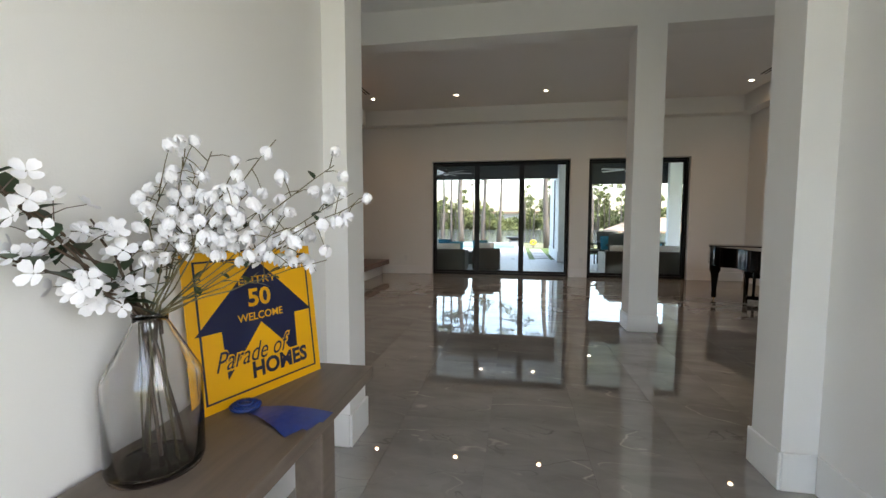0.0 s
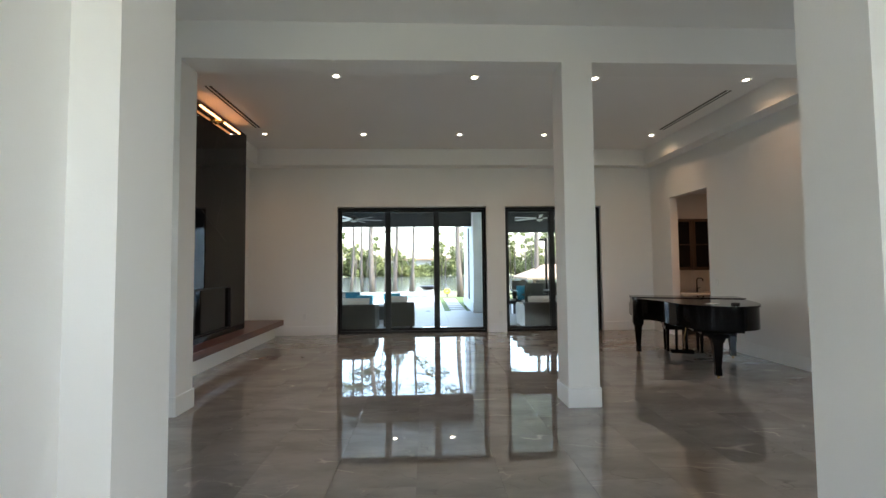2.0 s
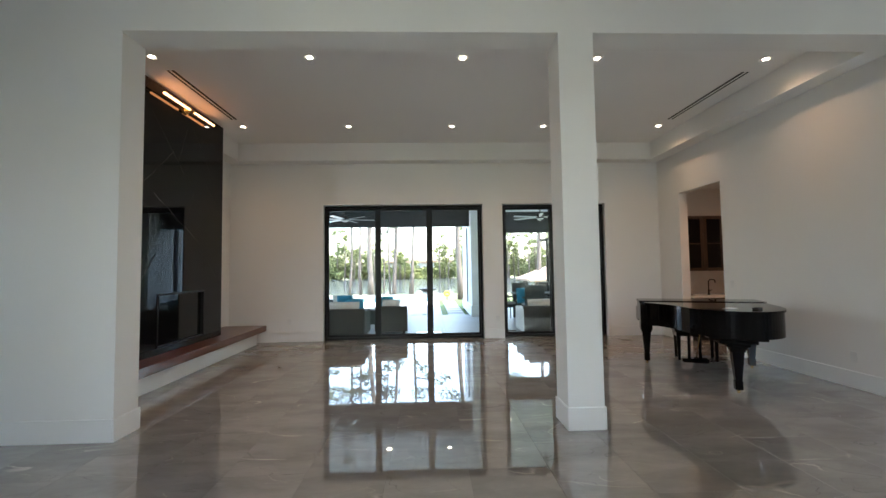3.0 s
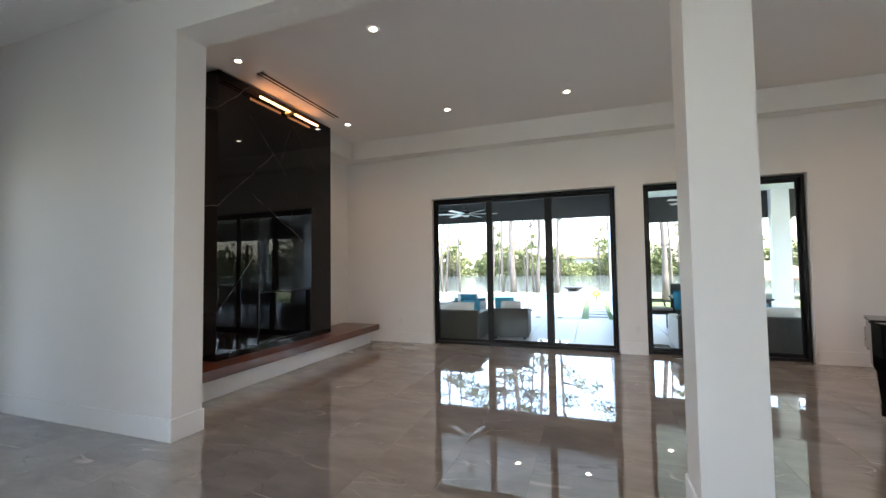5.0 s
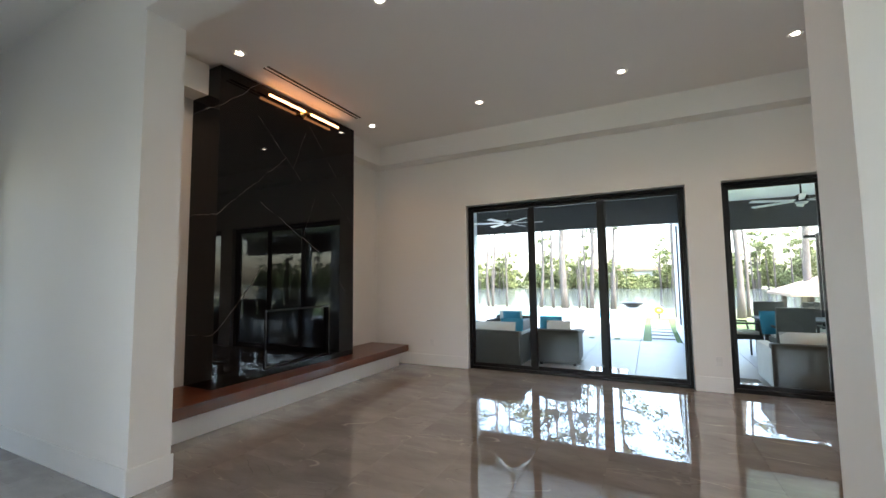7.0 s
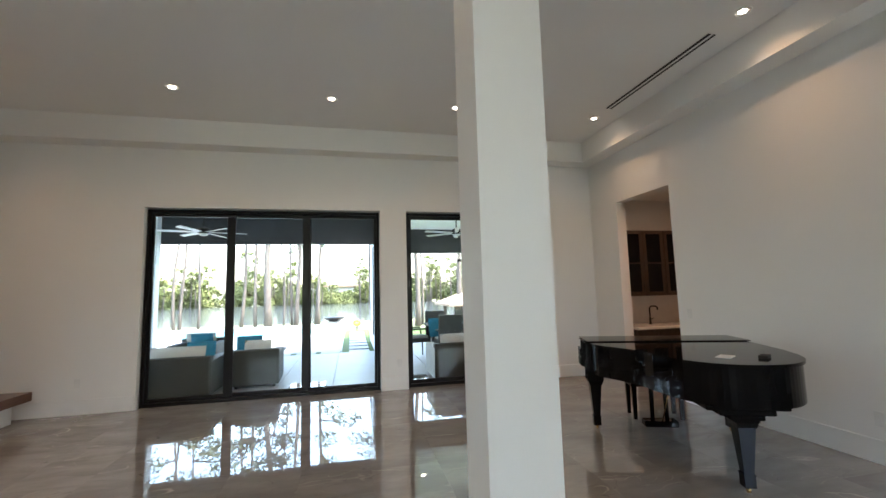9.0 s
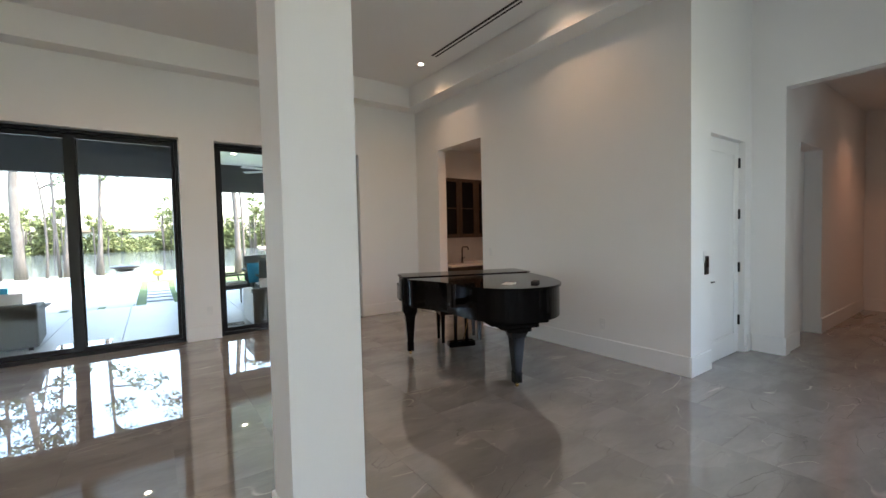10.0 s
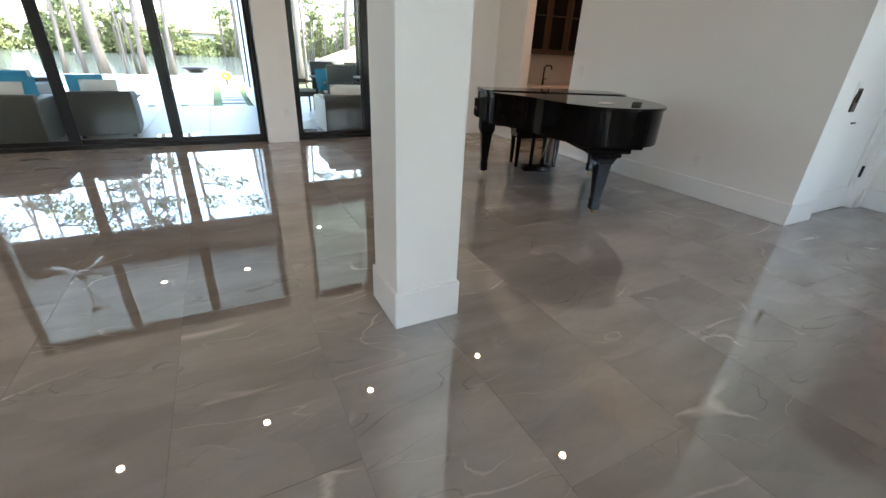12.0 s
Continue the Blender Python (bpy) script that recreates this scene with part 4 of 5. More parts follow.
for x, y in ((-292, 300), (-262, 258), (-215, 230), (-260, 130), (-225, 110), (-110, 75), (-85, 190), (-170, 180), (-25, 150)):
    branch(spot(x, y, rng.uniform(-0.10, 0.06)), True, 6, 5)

# the sign leans on the wall behind the vase
SA, SB = Vector((-1.188, 4.725, TZ)), Vector((-1.012, 5.236, TZ))
along = (SB - SA).normalized()
backw = Vector((-along.y, along.x, 0))
tilt = radians(6.5)
upv = UPZ * math.cos(tilt) + backw * math.sin(tilt)
front = along.cross(upv)
sg = thing("welcome_sign", "square yellow and navy welcome sign leaning on the console", "sign", (0, 0, 0))
sg.matrix_world = Matrix.Translation(SA) @ Matrix((along, upv, front)).transposed().to_4x4()
SW = (SB - SA).length
part("board", B(0, SW, 0, SW, -0.004, 0, bevel=0.001), YELLOW, sg)


def flat(bm, pts, z):
    bm.faces.new([bm.verts.new((x * SW, y * SW, z)) for x, y in pts])
    return bm


for x0, x1, y0, y1 in ((0.068, 0.082, 0.055, 0.945), (0.938, 0.952, 0.055, 0.945), (0.082, 0.938, 0.055, 0.067), (0.082, 0.938, 0.933, 0.945)):
    part("border_line", B(x0 * SW, x1 * SW, y0 * SW, y1 * SW, 0, 0.0006), NAVY, sg)
ar = bmesh.new()
flat(ar, [(0.04, 0.487), (0.212, 0.487), (0.225, 0.17), (0.36, 0.325), (0.505, 0.493), (0.505, 0.935)], 0.0008)
flat(ar, [(0.505, 0.935), (0.505, 0.493), (0.66, 0.33), (0.72, 0.25), (0.79, 0.25), (0.795, 0.505), (0.955, 0.505)], 0.0008)
part("house_shape", ar, NAVY, sg, "navy house-shaped arrow")


def words(text, u0, u1, v0, v1, material, shear=0.0, bold=0.0, z=0.0014, turn=0.0):
    """Lettering fitted into a field of the sign, each letter a part of its own."""
    c = bpy.data.curves.new("lettering", "FONT")
    c.body, c.size, c.shear, c.extrude, c.offset, c.resolution_u = text, 0.1, shear, 0.0003, bold, 3
    tmp = new("lettering", c)
    me = bpy.data.meshes.new_from_object(tmp.evaluated_get(bpy.context.evaluated_depsgraph_get()))
    bpy.data.objects.remove(tmp)
    bm = bmesh.new()
    bm.from_mesh(me)
    xs, ys = [v.co.x for v in bm.verts], [v.co.y for v in bm.verts]
    ax0, ax1, ay0, ay1 = min(xs), max(xs), min(ys), max(ys)
    for v in bm.verts:
        fx, fy = (v.co.x - ax0) / (ax1 - ax0), (v.co.y - ay0) / (ay1 - ay0)
        x = (u0 + fx * (u1 - u0)) * SW
        v.co = Vector((x, (v0 + fy * (v1 - v0)) * SW + math.tan(radians(turn)) * (x - u0 * SW), v.co.z + z))
    left = set(bm.verts)
    while left:
        stack, isle = [next(iter(left))], set()
        while stack:
            v = stack.pop()
            if v in isle:
                continue
            isle.add(v)
            stack.extend(e.other_vert(v) for e in v.link_edges)
        left -= isle
        one = bmesh.new()
        new_v = {v: one.verts.new(v.co) for v in bm.verts if v in isle}
        for f in bm.faces:
            if f.verts[0] in isle:
                one.faces.new([new_v[v] for v in f.verts])
        part("letter", one, material, sg)
    bm.free()


words("ENTRY", 0.36, 0.66, 0.765, 0.815, YELLOW, bold=0.0008)
words("50", 0.42, 0.60, 0.607, 0.733, YELLOW, bold=0.0025)
words("WELCOME", 0.33, 0.69, 0.515, 0.568, YELLOW, bold=0.0008)
words("Parade of", 0.135, 0.735, 0.222, 0.372, YELLOW, shear=0.42, bold=0.0045, turn=1)
words("Parade of", 0.15, 0.72, 0.235, 0.360, NAVY, shear=0.42, bold=0.0, z=0.0024, turn=1)
words("HOMES", 0.385, 0.885, 0.108, 0.252, YELLOW, bold=0.0075, z=0.0020)
words("HOMES", 0.40, 0.87, 0.122, 0.238, NAVY, bold=0.0036, z=0.0030)

rb = thing("award_ribbon", "blue satin award ribbon with a pleated rosette on the table", "ribbon", (-1.09, 4.835, TZ))
ro = bmesh.new()
for ring, (r, z) in enumerate(((0.042, 0.008), (0.033, 0.014), (0.022, 0.018))):
    pts = [Vector((r * (1 + 0.12 * (k % 2)) * math.cos(6.2832 * k / 44), r * (1 + 0.12 * (k % 2)) * math.sin(6.2832 * k / 44), z + 0.005 * (k % 2))) for k in range(44)]
    tube(ro, pts + [pts[0]], 0.0055, 6)
lathe(ro, [(0.03, 0.001), (0.03, 0.014), (0.012, 0.02)], 18)
part("rosette", ro, RIBBON, rb)
for a, ln2 in ((-3, 0.28), (-26, 0.25), (-14, 0.27)):
    tl = bmesh.new()
    rows = []
    for k in range(9):
        t = k / 8
        r = 0.03 + ln2 * t
        wd = 0.013 + 0.022 * t
        rows.append([Vector((r * math.cos(radians(a)), r * math.sin(radians(a)), 0.004 + 0.012 * math.sin(3.1 * t))) + Vector((-math.sin(radians(a)), math.cos(radians(a)), 0)) * wd * v for v in (-1, 0, 1)])
    for dz in (0, -0.0015):
        vs = [[tl.verts.new(p + Vector((0, 0, dz))) for p in row] for row in rows]
        for p, q in zip(vs, vs[1:]):
            for j in (0, 1):
                tl.faces.new((p[j], p[j + 1], q[j + 1], q[j]) if dz == 0 else (q[j], q[j + 1], p[j + 1], p[j]))
    part("tail", tl, RIBBON, rb)

# ---- lanai ----
LZ = -0.03
LC, HB = 3.6, 2.79   # patio ceiling, underside of the header
slab_b = bmesh.new()
box(slab_b, -9, 1.30, 13.88, 18.22, -0.4, LZ - 0.012)
box(slab_b, 1.30, 10, 13.88, 20.45, -0.4, LZ - 0.012)
piece("lanai_slab", slab_b, GROUT, "concrete slab under the patio paving", "patio")
piece("house_wall", B(-9, -4.3, 13.6, 13.88, -0.3, LC), STUCCO, "pale stucco outside wall", "wall")
piece("house_wall", B(5.0, 10, 13.605, 13.88, -0.3, LC), STUCCO, "pale stucco outside wall", "wall")
cl = bmesh.new()
box(cl, -9, 1.28, 13.88, 18.5, LC, LC + 0.3)
box(cl, 1.28, 10, 13.88, 21.2, LC, LC + 0.3)
piece("lanai_ceiling", cl, STUCCO, "pale smooth patio ceiling", "ceiling")
piece("lanai_header", B(-9, 1.279, 18.25, 18.45, HB, LC), GREYSCREEN, "charcoal screen header along the patio edge", "beam")
piece("lanai_header", B(1.76, 10, 20.9, 21.1, HB, LC), GREYSCREEN, "charcoal screen header along the dining patio edge", "beam")
rf_ = bmesh.new()
box(rf_, -9, 10, 1.2, 18.7, 4.25, 4.5)
box(rf_, 1.2, 10, 18.7, 21.4, 4.25, 4.5)
piece("roof", rf_, SHINGLE, "brown roof over the house", "roof")
wb = piece("lanai_wall", B(1.28, 1.75, 17.72, 20.9, LZ, LC), STUCCO, "pale stucco wall block between the two patio bays", "wall")
part("plinth", B(1.25, 1.78, 17.69, 20.93, LZ, 0.30, bevel=0.01), STUCCO, wb)
part("screen_track", B(1.255, 1.279, 18.95, 19.15, 0.31, HB), GREYSCREEN, wb, "dark vertical screen track")
for x0, x1, y0 in ((-4.36, -3.82, 18.0), (5.68, 6.12, 20.66)):
    c = piece("lanai_column", B(x0, x1, y0, y0 + 0.23, LZ, LC), STUCCO, "pale square stucco patio column", "column")
    part("plinth", B(x0 - 0.03, x1 + 0.03, y0 - 0.03, y0 + 0.235, LZ, 0.25, bevel=0.01), STUCCO, c)
for x, y in ((-2.9, 14.9), (-0.3, 15.0), (-1.2, 17.0), (0.5, 17.0), (2.1, 15.0), (3.9, 15.6), (2.6, 19.0), (4.4, 19.0)):
    d2 = thing("recessed_light", "small round lit recessed patio ceiling light", "ceiling light", (x, y, LC), group="patio lights")
    part("lens", lathe(bmesh.new(), [(0.06, -0.001), (0.055, -0.006)], 20), GLOWLED, d2, "glowing lens")


def ceiling_fan(x, y):
    f = thing("ceiling_fan", "white six-blade ceiling fan on a long rod", "ceiling fan", (x, y, 2.80), group="patio fans")
    part("rod", tube(bmesh.new(), [(0, 0, 0.1), (0, 0, 0.74)], 0.014), BRONZE, f)
    part("canopy", lathe(bmesh.new(), [(0.03, 0.73), (0.07, 0.76), (0.07, 0.799)], 20), BRONZE, f)
    part("motor", lathe(bmesh.new(), [(0.06, -0.03), (0.10, -0.02), (0.12, 0.02), (0.11, 0.07), (0.04, 0.11)], 24), BRONZE, f, "dark motor housing")
    part("light_dome", lathe(bmesh.new(), [(0.03, -0.075), (0.075, -0.06), (0.095, -0.031)], 24), FANPAINT, f, "white frosted light dome")
    for k in range(6):
        bm = B(0.10, 0.80, -0.05, 0.05, -0.005, 0.005, bevel=0.003)
        for v in bm.verts:
            v.co.y *= 0.75 + 0.35 * (v.co.x / 0.8)
        bmesh.ops.rotate(bm, cent=(0, 0, 0), matrix=Matrix.Rotation(radians(12), 3, "X"), verts=bm.verts)
        bmesh.ops.rotate(bm, cent=(0, 0, 0), matrix=Matrix.Rotation(radians(60 * k + 17), 3, "Z"), verts=bm.verts)
        part("blade", bm, FANPAINT, f)


ceiling_fan(-2.28, 16.3)
ceiling_fan(3.02, 16.2)


def pillow(bm, w, h, t):
    r = bmesh.ops.create_grid(bm, x_segments=8, y_segments=8, size=0.5)
    for v in r["verts"]:
        e = (1 - (2 * v.co.x) ** 4) * (1 - (2 * v.co.y) ** 4)
        v.co = Vector((v.co.x * w, v.co.y * h, t / 2 * e))
    r2 = bmesh.ops.create_grid(bm, x_segments=8, y_segments=8, size=0.5)
    for v in r2["verts"]:
        e = (1 - (2 * v.co.x) ** 4) * (1 - (2 * v.co.y) ** 4)
        v.co = Vector((v.co.x * w, v.co.y * h, -t / 2 * e))
    for f in bm.faces:
        f.smooth = True
    return bm


def patio_sofa(name, x, y, w, turn, seats, label, arms=None):
    s = thing(name, label, "outdoor sofa", (x, y, LZ), turn)
    part("base", B(-w / 2, w / 2, -0.42, 0.42, 0.04, 0.30, bevel=0.02, seg=2), WICKER, s)
    part("backrest", B(-w / 2, w / 2, -0.44, -0.30, 0.04, 0.62, bevel=0.025, seg=2), WICKER, s)
    for sx in (-1, 1):
        part("armrest", B(sx * (w / 2 - 0.07) - 0.075, sx * (w / 2 - 0.07) + 0.075, -0.43, 0.43, 0.04, 0.56, bevel=0.025, seg=2), arms or WICKER, s)
        for y2 in (-0.38, 0.38):
            part("foot", B(sx * (w / 2 - 0.08) - 0.025, sx * (w / 2 - 0.08) + 0.025, y2 - 0.025, y2 + 0.025, 0, 0.04), BLACK, s)
    cw = (w - 0.30) / seats
    for k in range(seats):
        cx = -w / 2 + 0.15 + cw * (k + 0.5)
        part("seat_cushion", B(cx - cw / 2 + 0.005, cx + cw / 2 - 0.005, -0.29, 0.44, 0.30, 0.43, bevel=0.04, seg=3), CUSHION, s)
        bc = part("back_cushion", pillow(bmesh.new(), cw * 0.97, 0.44, 0.24), CUSHION, s)
        bc.matrix_basis = pose(cx, -0.17, 0.54, 72, 0, 0)
    return s


def loose_pillow(x, y, z, rx, rz):
    p = thing("throw_pillow", "square teal blue throw pillow on the patio seat", "pillow", (x, y, z), rz, group="teal pillows")
    b = part("cover", pillow(bmesh.new(), 0.42, 0.42, 0.15), TEAL, p)
    b.matrix_basis = pose(0, 0, 0, rx, 0, 0)


patio_sofa("patio_sofa", -2.41, 14.54, 1.98, 0, 2, "grey wicker patio sofa with pale cushions, back to the house")
patio_sofa("patio_armchair", -0.93, 15.06, 0.74, 4, 1, "grey wicker patio armchair with pale cushions")
# this sofa's arms take the pale cushion colour
patio_sofa("patio_sofa", 3.02, 14.54, 1.98, 0, 2, "grey wicker patio sofa with paler arms", CUSHION)
patio_sofa("patio_armchair", -2.5, 16.95, 0.9, 180, 1, "grey wicker patio armchair facing the house")
loose_pillow(-1.75, 14.72, 0.56, 68, 10)
loose_pillow(-3.05, 14.72, 0.56, 68, -8)
loose_pillow(-1.1, 15.14, 0.58, 66, 14)
loose_pillow(-2.4, 16.86, 0.52, 70, 180)
loose_pillow(3.35, 14.72, 0.56, 66, 10)
loose_pillow(2.55, 16.28, 0.68, 70, 4)
tb = thing("coffee_table", "low grey wicker patio coffee table", "coffee table", (-1.3, 16.4, LZ))
part("tabletop", B(-0.6, 0.6, -0.35, 0.35, 0.36, 0.40, bevel=0.008), WICKER, tb)
part("base", B(-0.52, 0.52, -0.28, 0.28, 0.02, 0.36, bevel=0.01), WICKER, tb)


def dining_chair(x, y, turn):
    c = thing("dining_chair", "tall-backed grey wicker outdoor dining chair", "chair", (x, y, LZ), turn, group="patio dining chairs")
    part("seat", B(-0.26, 0.26, -0.26, 0.28, 0.36, 0.45, bevel=0.02, seg=2), WICKER, c)
    bm = B(-0.26, 0.26, -0.30, -0.24, 0.40, 1.0, bevel=0.02, seg=2)
    for v in bm.verts:
        v.co.y -= 0.12 * max(0, v.co.z - 0.45)
    part("backrest", bm, WICKER, c)
    part("cushion", B(-0.23, 0.23, -0.22, 0.26, 0.45, 0.50, bevel=0.02, seg=2), CUSHION, c)
    for sx in (-1, 1):
        part("armrest", tube(bmesh.new(), [(sx * 0.26, -0.26, 0.66), (sx * 0.27, 0.2, 0.66), (sx * 0.26, 0.25, 0.4)], 0.022, 8), WICKER, c)
        for y2 in (-0.24, 0.25):
            part("leg", tube(bmesh.new(), [(sx * 0.23, y2, 0), (sx * 0.24, y2, 0.38)], [0.016, 0.022], 8), WICKER, c)


dt = thing("dining_table", "long dark outdoor dining table", "table", (3.3, 16.9, LZ))
part("tabletop", B(-0.9, 0.9, -0.45, 0.45, 0.70, 0.74, bevel=0.006), WICKER, dt)
for sx in (-1, 1):
    for sy in (-1, 1):
        part("leg", B(sx * 0.82 - 0.035, sx * 0.82 + 0.035, sy * 0.38 - 0.035, sy * 0.38 + 0.035, 0, 0.70), WICKER, dt)
for x, y, tn in ((2.75, 16.25, 0), (3.45, 16.25, 0), (2.8, 17.55, 180), (3.6, 17.55, 180), (2.12, 16.8, -80)):
    dining_chair(x, y, tn)

ps = thing("steel_post", "slim black steel post with a short bracket at the patio edge", "post", (3.58, 17.55, LZ))
part("post", B(-0.035, 0.035, -0.035, 0.035, 0, 2.36, bevel=0.004), BLACK, ps)
part("bracket", B(-0.22, -0.036, -0.03, 0.03, 2.26, 2.33, bevel=0.004), BLACK, ps)
part("base_plate", B(-0.1, 0.1, -0.1, 0.1, 0, 0.012), BLACK, ps)

# ---- garden, pool, lake ----
gr = bmesh.new()
for x0, x1, y0, y1, z in ((-400, 400, -200, 13.9, -0.45), (-400, 400, 13.9, 36, -0.40)):
    vs = [gr.verts.new(p) for p in ((x0, y0, z), (x1, y0, z), (x1, y1, z), (x0, y1, z))]
    gr.faces.new(vs)
vs = [gr.verts.new(p) for p in ((-400, 36, -0.40), (400, 36, -0.40), (400, 40, -1.7), (-400, 40, -1.7))]
gr.faces.new(vs)
vs = [gr.verts.new(p) for p in ((-400, 40, -1.7), (400, 40, -1.7), (400, 130, -2.2), (-400, 130, -2.2))]
gr.faces.new(vs)
vs = [gr.verts.new(p) for p in ((-400, 130, -2.2), (400, 130, -2.2), (900, 2500, 6), (-900, 2500, 6))]
gr.faces.new(vs)
piece("ground", gr, GROUND, "sandy ground with sparse grass down to the lake", "ground")
wt = bmesh.new()
wt.faces.new([wt.verts.new(p) for p in ((-400, 37, -1.5), (400, 37, -1.5), (400, 134, -1.5), (-400, 134, -1.5))])
piece("lake", wt, LAKE, "wide calm lake behind the garden", "water")
piece("lawn", B(0.40, 1.26, 18.23, 25.4, -0.40, -0.10), GRASS, "short bright green lawn", "lawn")
piece("lawn", B(1.261, 14, 20.95, 25.4, -0.40, -0.10), GRASS, "short bright green lawn", "lawn")
piece("pool_deck", B(-9, 0.399, 18.23, 28.4, -0.40, -0.085), COPING, "pale stone pool deck", "patio")
piece("pool", B(-8.5, -0.1, 24.6, 26.7, -0.2, -0.07), POOL, "rippled turquoise swimming pool", "pool")
piece("pool_spill_wall", B(-8.5, -0.05, 26.72, 27.0, -0.2, 0.10), COPING, "pale raised edge behind the pool", "wall")
piece("grass_strip", B(-4.0, 0.38, 18.40, 18.95, -0.1, -0.075), GRASS, "narrow strip of lawn", "lawn")
for k in range(8):
    st = part("stepping_stone", B(0.60, 1.14, 18.46 + 0.74 * k, 18.94 + 0.74 * k, -0.10, -0.060, bevel=0.01), COPING)
    tagged(st, "pale rectangular stepping stone in the lawn", "stepping stone", "stepping stones")
for k in range(6):
    st = part("stepping_stone", B(-3.22 + 0.62 * k, -2.74 + 0.62 * k, 18.46, 18.88, -0.075, -0.05, bevel=0.01), COPING)
    tagged(st, "pale rectangular stepping stone in the lawn", "stepping stone", "stepping stones")
bw = thing("fire_bowl", "wide dark fire bowl on a pale pedestal by the pool", "fire bowl", (-0.12, 27.4, -0.085))
part("pedestal", B(-0.3, 0.3, -0.3, 0.3, 0, 0.28, bevel=0.01), COPING, bw)
part("bowl", lathe(bmesh.new(), [(0.2, 0.28), (0.45, 0.42), (0.5, 0.48), (0.46, 0.47), (0.1, 0.36)], 28), BRONZE, bw)
sp = thing("pool_toy", "small yellow inflatable ring on the grass", "pool toy", (0.92, 27.2, -0.40))
part("ring", tube(bmesh.new(), [(0.24 * math.cos(a2 * 0.3927) * 0.55, 0.06, 0.50 + 0.10 * math.sin(a2 * 0.3927)) for a2 in range(17)], 0.055, 10, cap=False), YELLOWPLASTIC, sp)
part("post", tube(bmesh.new(), [(0, 0.06, 0), (0, 0.06, 0.5)], 0.03), BARK, sp)

# pavilion at the shore
pv = thing("lake_pavilion", "small open lakeside pavilion with a brown shingle roof", "pavilion", (9.2, 33.5, -0.40))
for x in (-2.2, 2.2):
    for y in (-1.6, 1.6):
        part("post", B(x - 0.1, x + 0.1, y - 0.1, y + 0.1, 0, 1.0), BARK, pv)
rf = bmesh.new()
a2 = [rf.verts.new(p) for p in ((-2.8, -2.2, 0.95), (2.8, -2.2, 0.95), (2.8, 2.2, 0.95), (-2.8, 2.2, 0.95))]
b2 = [rf.verts.new(p) for p in ((-2.8, -2.2, 1.08), (2.8, -2.2, 1.08), (2.8, 2.2, 1.08), (-2.8, 2.2, 1.08))]
r0, r1 = rf.verts.new((-1.0, 0, 1.95)), rf.verts.new((1.0, 0, 1.95))
rf.faces.new(a2[::-1])
for k in range(4):
    rf.faces.new((a2[k], a2[(k + 1) % 4], b2[(k + 1) % 4], b2[k]))
rf.faces.new((b2[0], b2[1], r1, r0)), rf.faces.new((b2[2], b2[3], r0, r1)), rf.faces.new((b2[1], b2[2], r1)), rf.faces.new((b2[3], b2[0], r0))
part("roof", rf, SHINGLE, pv)

# far building
fbld = thing("lakeside_building", "long pale low building beyond the lake", "building", (-2, 150, -1.5))
part("wall", B(-16, 16, -4, 4, 0, 5.2), FACADE, fbld)
part("roof", B(-17, 17, -5, 5, 5.2, 5.9), SHINGLE, fbld)
for k in range(10):
    part("window", B(-14.5 + 3 * k, -13 + 3 * k, -4.05, -3.9, 1.4, 3.6), DARKGLASS, fbld)


def leaf_cloud(centres, count, size, seed, squash=0.75):
    """Many small leaf clumps scattered through overlapping round masses; returns vertices and faces."""
    g = np.random.default_rng(seed)
    c = np.array([p[:3] for p in centres])
    r = np.array([p[3] for p in centres])
    w = r ** 2 / np.sum(r ** 2)
    pick = g.choice(len(centres), count, p=w)
    d = g.normal(size=(count, 3))
    d /= np.linalg.norm(d, axis=1)[:, None]
    rad = g.uniform(0.35, 1.0, count) ** 0.5
    p = c[pick] + d * (r[pick] * rad)[:, None] * np.array([1, 1, squash])
    a = g.normal(size=(count, 3))
    a /= np.linalg.norm(a, axis=1)[:, None]
    b = np.cross(a, g.normal(size=(count, 3)))
    b /= np.linalg.norm(b, axis=1)[:, None]
    s = size * g.uniform(0.5, 1.3, count)[:, None]
    v = np.stack([p - a * s, p + b * s * 0.45, p + a * s, p - b * s * 0.45], 1).reshape(-1, 3)
    f = np.arange(count * 4).reshape(-1, 4)
    return v, f


def leaves_part(name, centres, count, size, seed, material, parent, label="", squash=0.75):
    v, f = leaf_cloud(centres, count, size, seed, squash)
    me = bpy.data.meshes.new(name)
    me.from_pydata(v.tolist(), [], f.tolist())
    me.materials.append(material)
    ob = new(name, me)
    ob.parent = parent
    if label:
        tagged(ob, label)
    return ob


tr = random.Random(11)


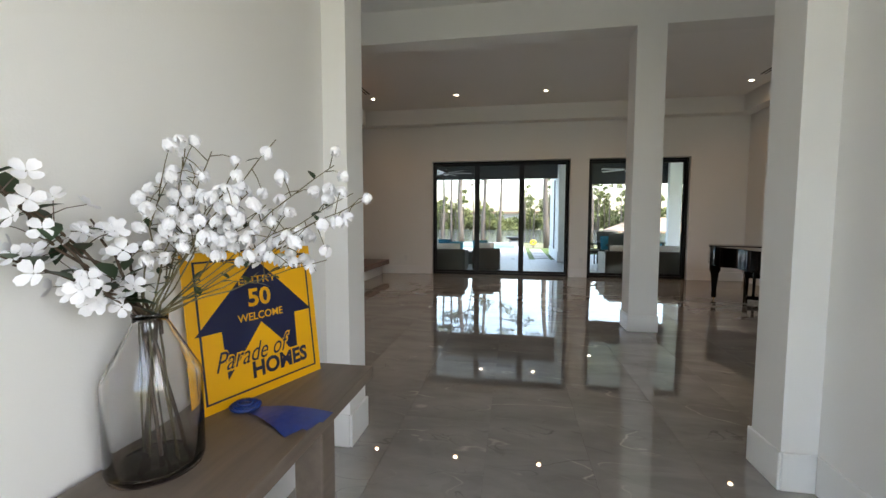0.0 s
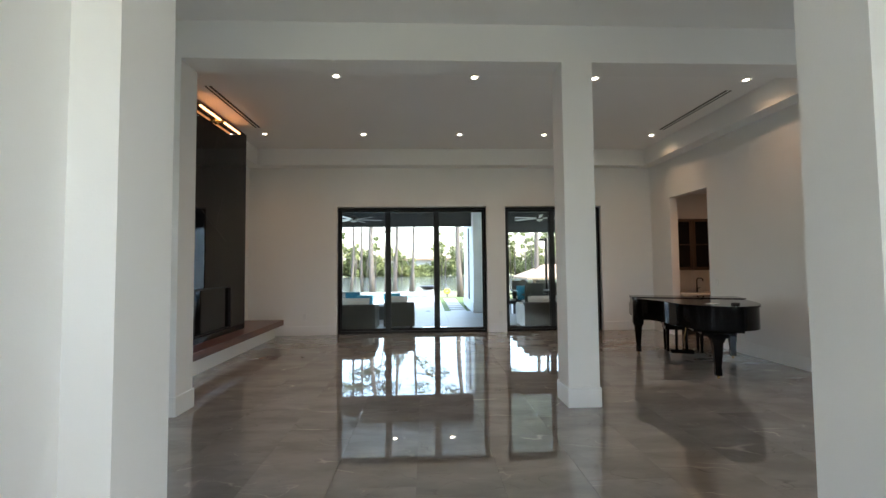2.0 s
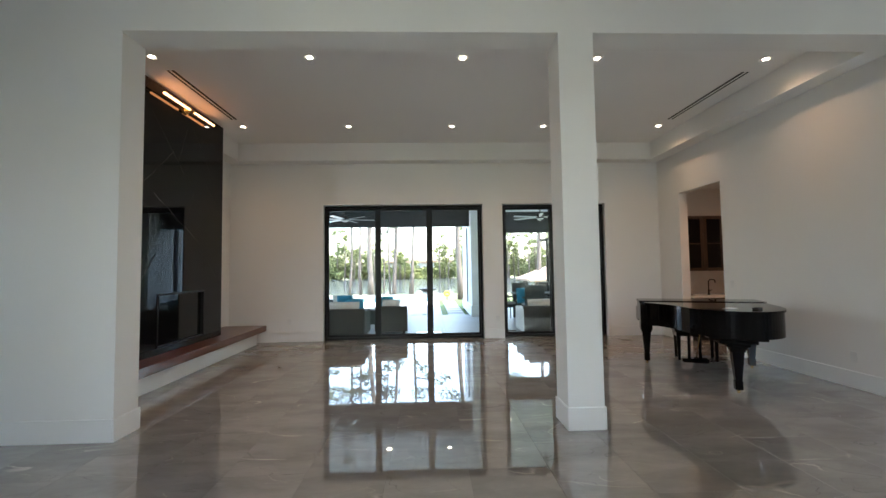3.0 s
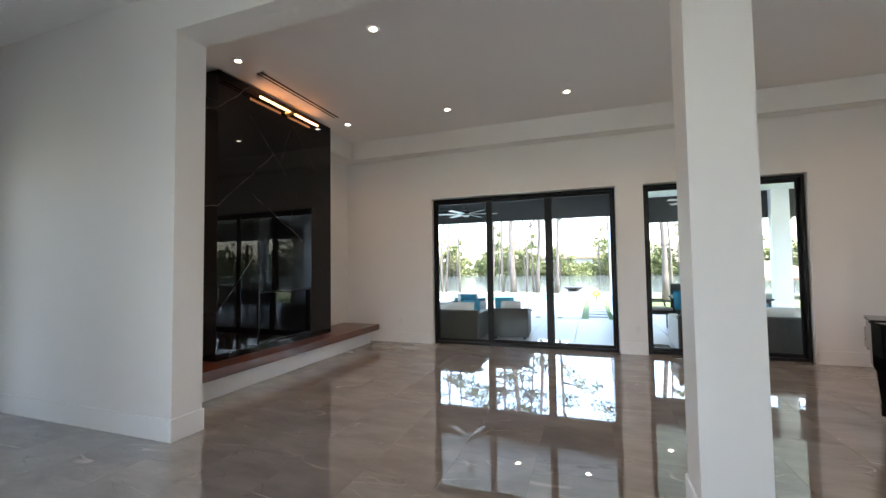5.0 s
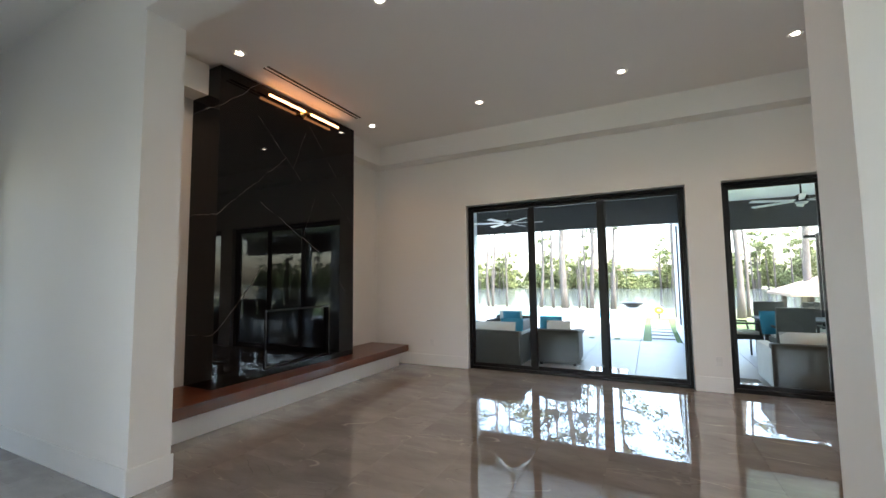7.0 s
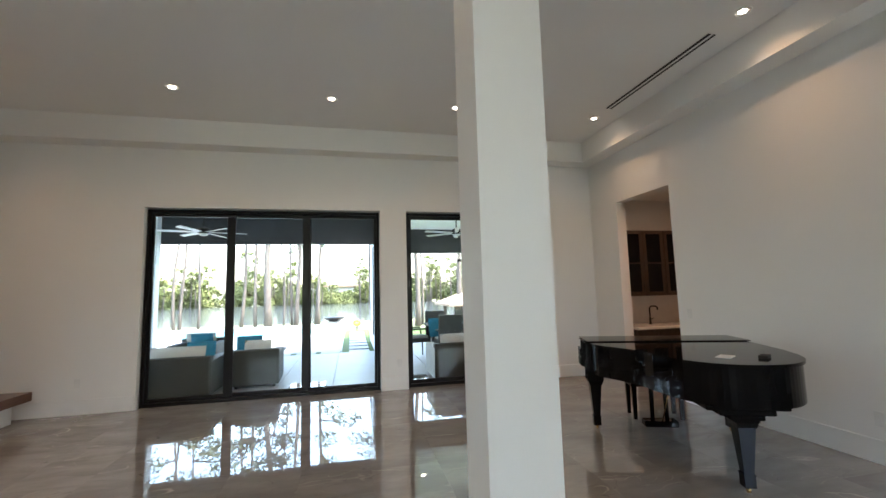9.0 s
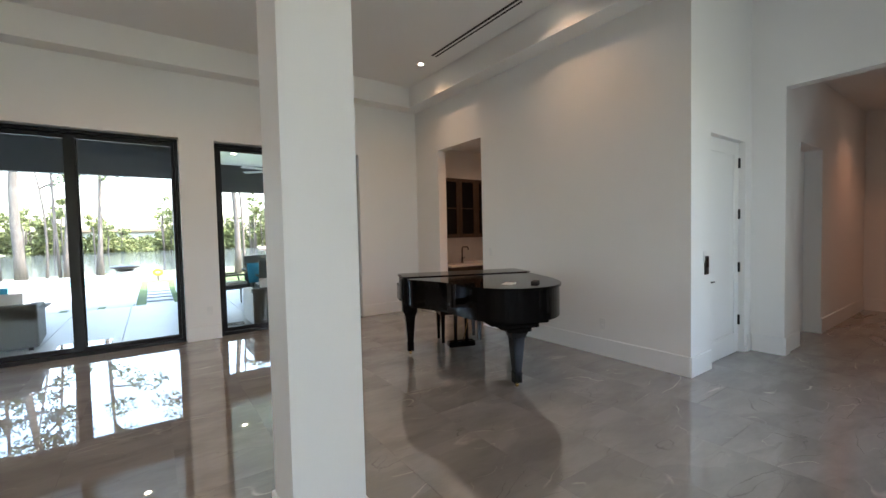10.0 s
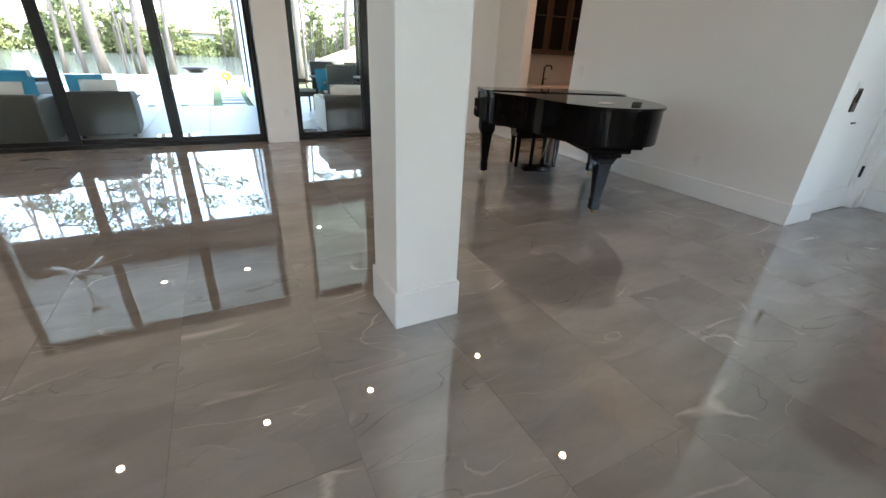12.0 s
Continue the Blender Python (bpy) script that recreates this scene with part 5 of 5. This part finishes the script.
def pine(x, y, h, r, lean, k):
    t = thing("pine_tree", "tall slender pine with a bare trunk and high sparse crown", "tree", (x, y, -0.42), tr.uniform(0, 360), group="shore pines")
    tk = bmesh.new()
    pts = [(lean * (z / h) ** 1.5 * 1.2 + 0.10 * math.sin(z * 0.7 + k), 0.10 * math.sin(z * 0.5 + 2 * k), z) for z in np.linspace(0, h, 12)]
    tube(tk, pts, [r * (1.25 if i == 0 else 1 - 0.07 * i) for i in range(12)], 10)
    part("trunk", tk, BARK, t)
    cs = []
    for j in range(9):
        z = h * tr.uniform(0.44, 1.0)
        i = min(int(z / h * 11), 10)
        base = Vector(pts[i])
        a3 = tr.uniform(0, 6.28)
        ln3 = tr.uniform(0.8, 2.0) * (1.2 - 0.5 * z / h)
        tip = base + Vector((math.cos(a3) * ln3, math.sin(a3) * ln3, tr.uniform(-0.1, 0.6)))
        part("limb", tube(bmesh.new(), [base, base.lerp(tip, 0.5) + Vector((0, 0, 0.1)), tip], [0.05, 0.03, 0.012], 6), BARK, t)
        cs.append((*tip, tr.uniform(0.4, 0.8)))
        cs.append((*base.lerp(tip, 0.6), tr.uniform(0.25, 0.5)))
    leaves_part("crown", cs, 1300, 0.085, 50 + k, NEEDLE, t, squash=0.55)


for k, (x, y, h, r, lean) in enumerate(((-7.8, 29.9, 12, 0.075, -0.5), (-7.55, 30.2, 11, 0.08, 0.3), (-7.0, 30.4, 13, 0.06, 1.0), (-4.9, 30.4, 12, 0.09, -0.5), (-4.2, 30.2, 13, 0.085, 0.2), (-3.6, 30.0, 14, 0.18, -0.5),
                                        (-2.75, 30.1, 11, 0.05, -0.9), (-2.4, 30.4, 12, 0.06, 0.7), (-2.05, 30.0, 13, 0.12, 0.1), (-1.2, 30.3, 12, 0.075, -0.8), (-0.95, 29.9, 13, 0.09, 0.2), (1.8, 29.6, 14, 0.18, -0.3), (4.3, 30.2, 13, 0.15, -0.4), (4.6, 30.8, 12, 0.07, 0.3),
                                        (7.7, 33.5, 12, 0.19, 0.1), (10.5, 31, 13, 0.15, 0.3), (-11.5, 32, 13, 0.2, 0.2), (13, 33, 13, 0.2, -0.3), (-9.6, 31, 12, 0.09, 0.4))):
    pine(x, y, h, r, lean, k)


def shore_height(x):
    """Height of the far tree line, low in front of the building."""
    h = 7.2 + 1.9 * math.sin(x * 0.19 + 0.6) + 1.5 * math.sin(x * 0.47 + 2.0) + 0.9 * math.sin(x * 1.13)
    if -7 < x < 3.2:
        h = 3.4 + 0.5 * math.sin(x * 0.9)
    return h + (3.0 if x > 8 else 0.0)


cs = []
for k in range(520):
    x = tr.uniform(-150, 150)
    h = shore_height(x) * tr.uniform(0.55, 1.1)
    y = tr.uniform(132, 146)
    for j in range(5):
        cs.append((x + tr.uniform(-2.2, 2.2), y + tr.uniform(-1, 1), -1.5 + h * (0.15 + 0.2 * j), tr.uniform(0.7, 1.9) * (1.15 - 0.13 * j)))
wood = leaves_part("far_woods", cs, 210000, 0.42, 7, LEAFY, None)
tagged(wood, "dense green tree line along the far shore", "woods", kind="stuff")
trunks = bmesh.new()
cs = []
for k in range(110):
    x = tr.uniform(-110, 110)
    y, h = tr.uniform(128, 136), shore_height(x) * tr.uniform(0.95, 1.45)
    tube(trunks, [(x, y, -1.6), (x + tr.uniform(-0.4, 0.4), y, h * 0.5), (x + tr.uniform(-0.6, 0.6), y, h)], [0.2, 0.15, 0.08], 6)
    for j in range(6):
        cs.append((x + tr.uniform(-1.3, 1.3), y + tr.uniform(-1, 1), h * tr.uniform(0.55, 1.05), tr.uniform(0.4, 1.0)))
tagged(part("far_trunks", trunks, BARK), "thin bare trunks along the far shore", "trees", kind="stuff")
tagged(leaves_part("far_crowns", cs, 30000, 0.36, 9, LEAFY, None), "sparse high tree crowns along the far shore", "woods", kind="stuff")

# ---- patio pavers and floor tiles ----
pave = mesh_of(B(-0.447, 0.447, -0.447, 0.447, -0.012, 0, bevel=0.003), "paver", PAVER)
slab = bpy.data.objects["lanai_slab"]
for i in range(13):
    for j in range(8):
        if j > 4 and -4.6 + 0.9 * i < 1.7:
            continue
        p = new("paver", pave)
        p.parent = slab
        p.matrix_basis = pose(-4.6 + 0.9 * i, 14.33 + 0.87 * j, LZ)

TW, TL = 0.573, 1.146
tile = mesh_of(B(-TW / 2 + 0.0007, TW / 2 - 0.0007, -TL / 2 + 0.0007, TL / 2 - 0.0007, -0.01, 0), "tile", TILE)
floor = bpy.data.objects["floor"]
tilt_r = random.Random(3)
for i in range(-13, 9):
    for j in range(-6, 6):
        x0 = 1.39 + TW * i
        y0 = 7.77 + TL * j - (TL / 3) * ((-i) % 3) + (TL if (-i) % 3 else 0)
        if y0 + TL < 1.6 or y0 > 13.7 or (y0 + TL < 5.7 and (x0 + TW < -1.4 or x0 > 1.4)):
            continue
        p = new("tile", tile)
        p.parent = floor
        p.matrix_basis = pose(x0 + TW / 2, y0 + TL / 2, 0, tilt_r.gauss(0, 0.016), tilt_r.gauss(0, 0.02), 180 * tilt_r.randrange(2))
rest = bmesh.new()
for i in range(7):
    for j in range(2):
        box(rest, 6.55 + TW * i + 0.001, 6.55 + TW * (i + 1) - 0.001, 6.9 + TL * j, 6.9 + TL * (j + 1) - 0.002, -0.01, 0)
for i in range(5):
    for j in range(3):
        box(rest, 5.0 + 0.6 * i, 5.6 + 0.6 * i - 0.002, 10.5 + TL * j, 10.5 + TL * (j + 1) - 0.002, -0.01, 0)
tagged(part("tile_rest", rest, TILE, floor), kind="stuff")
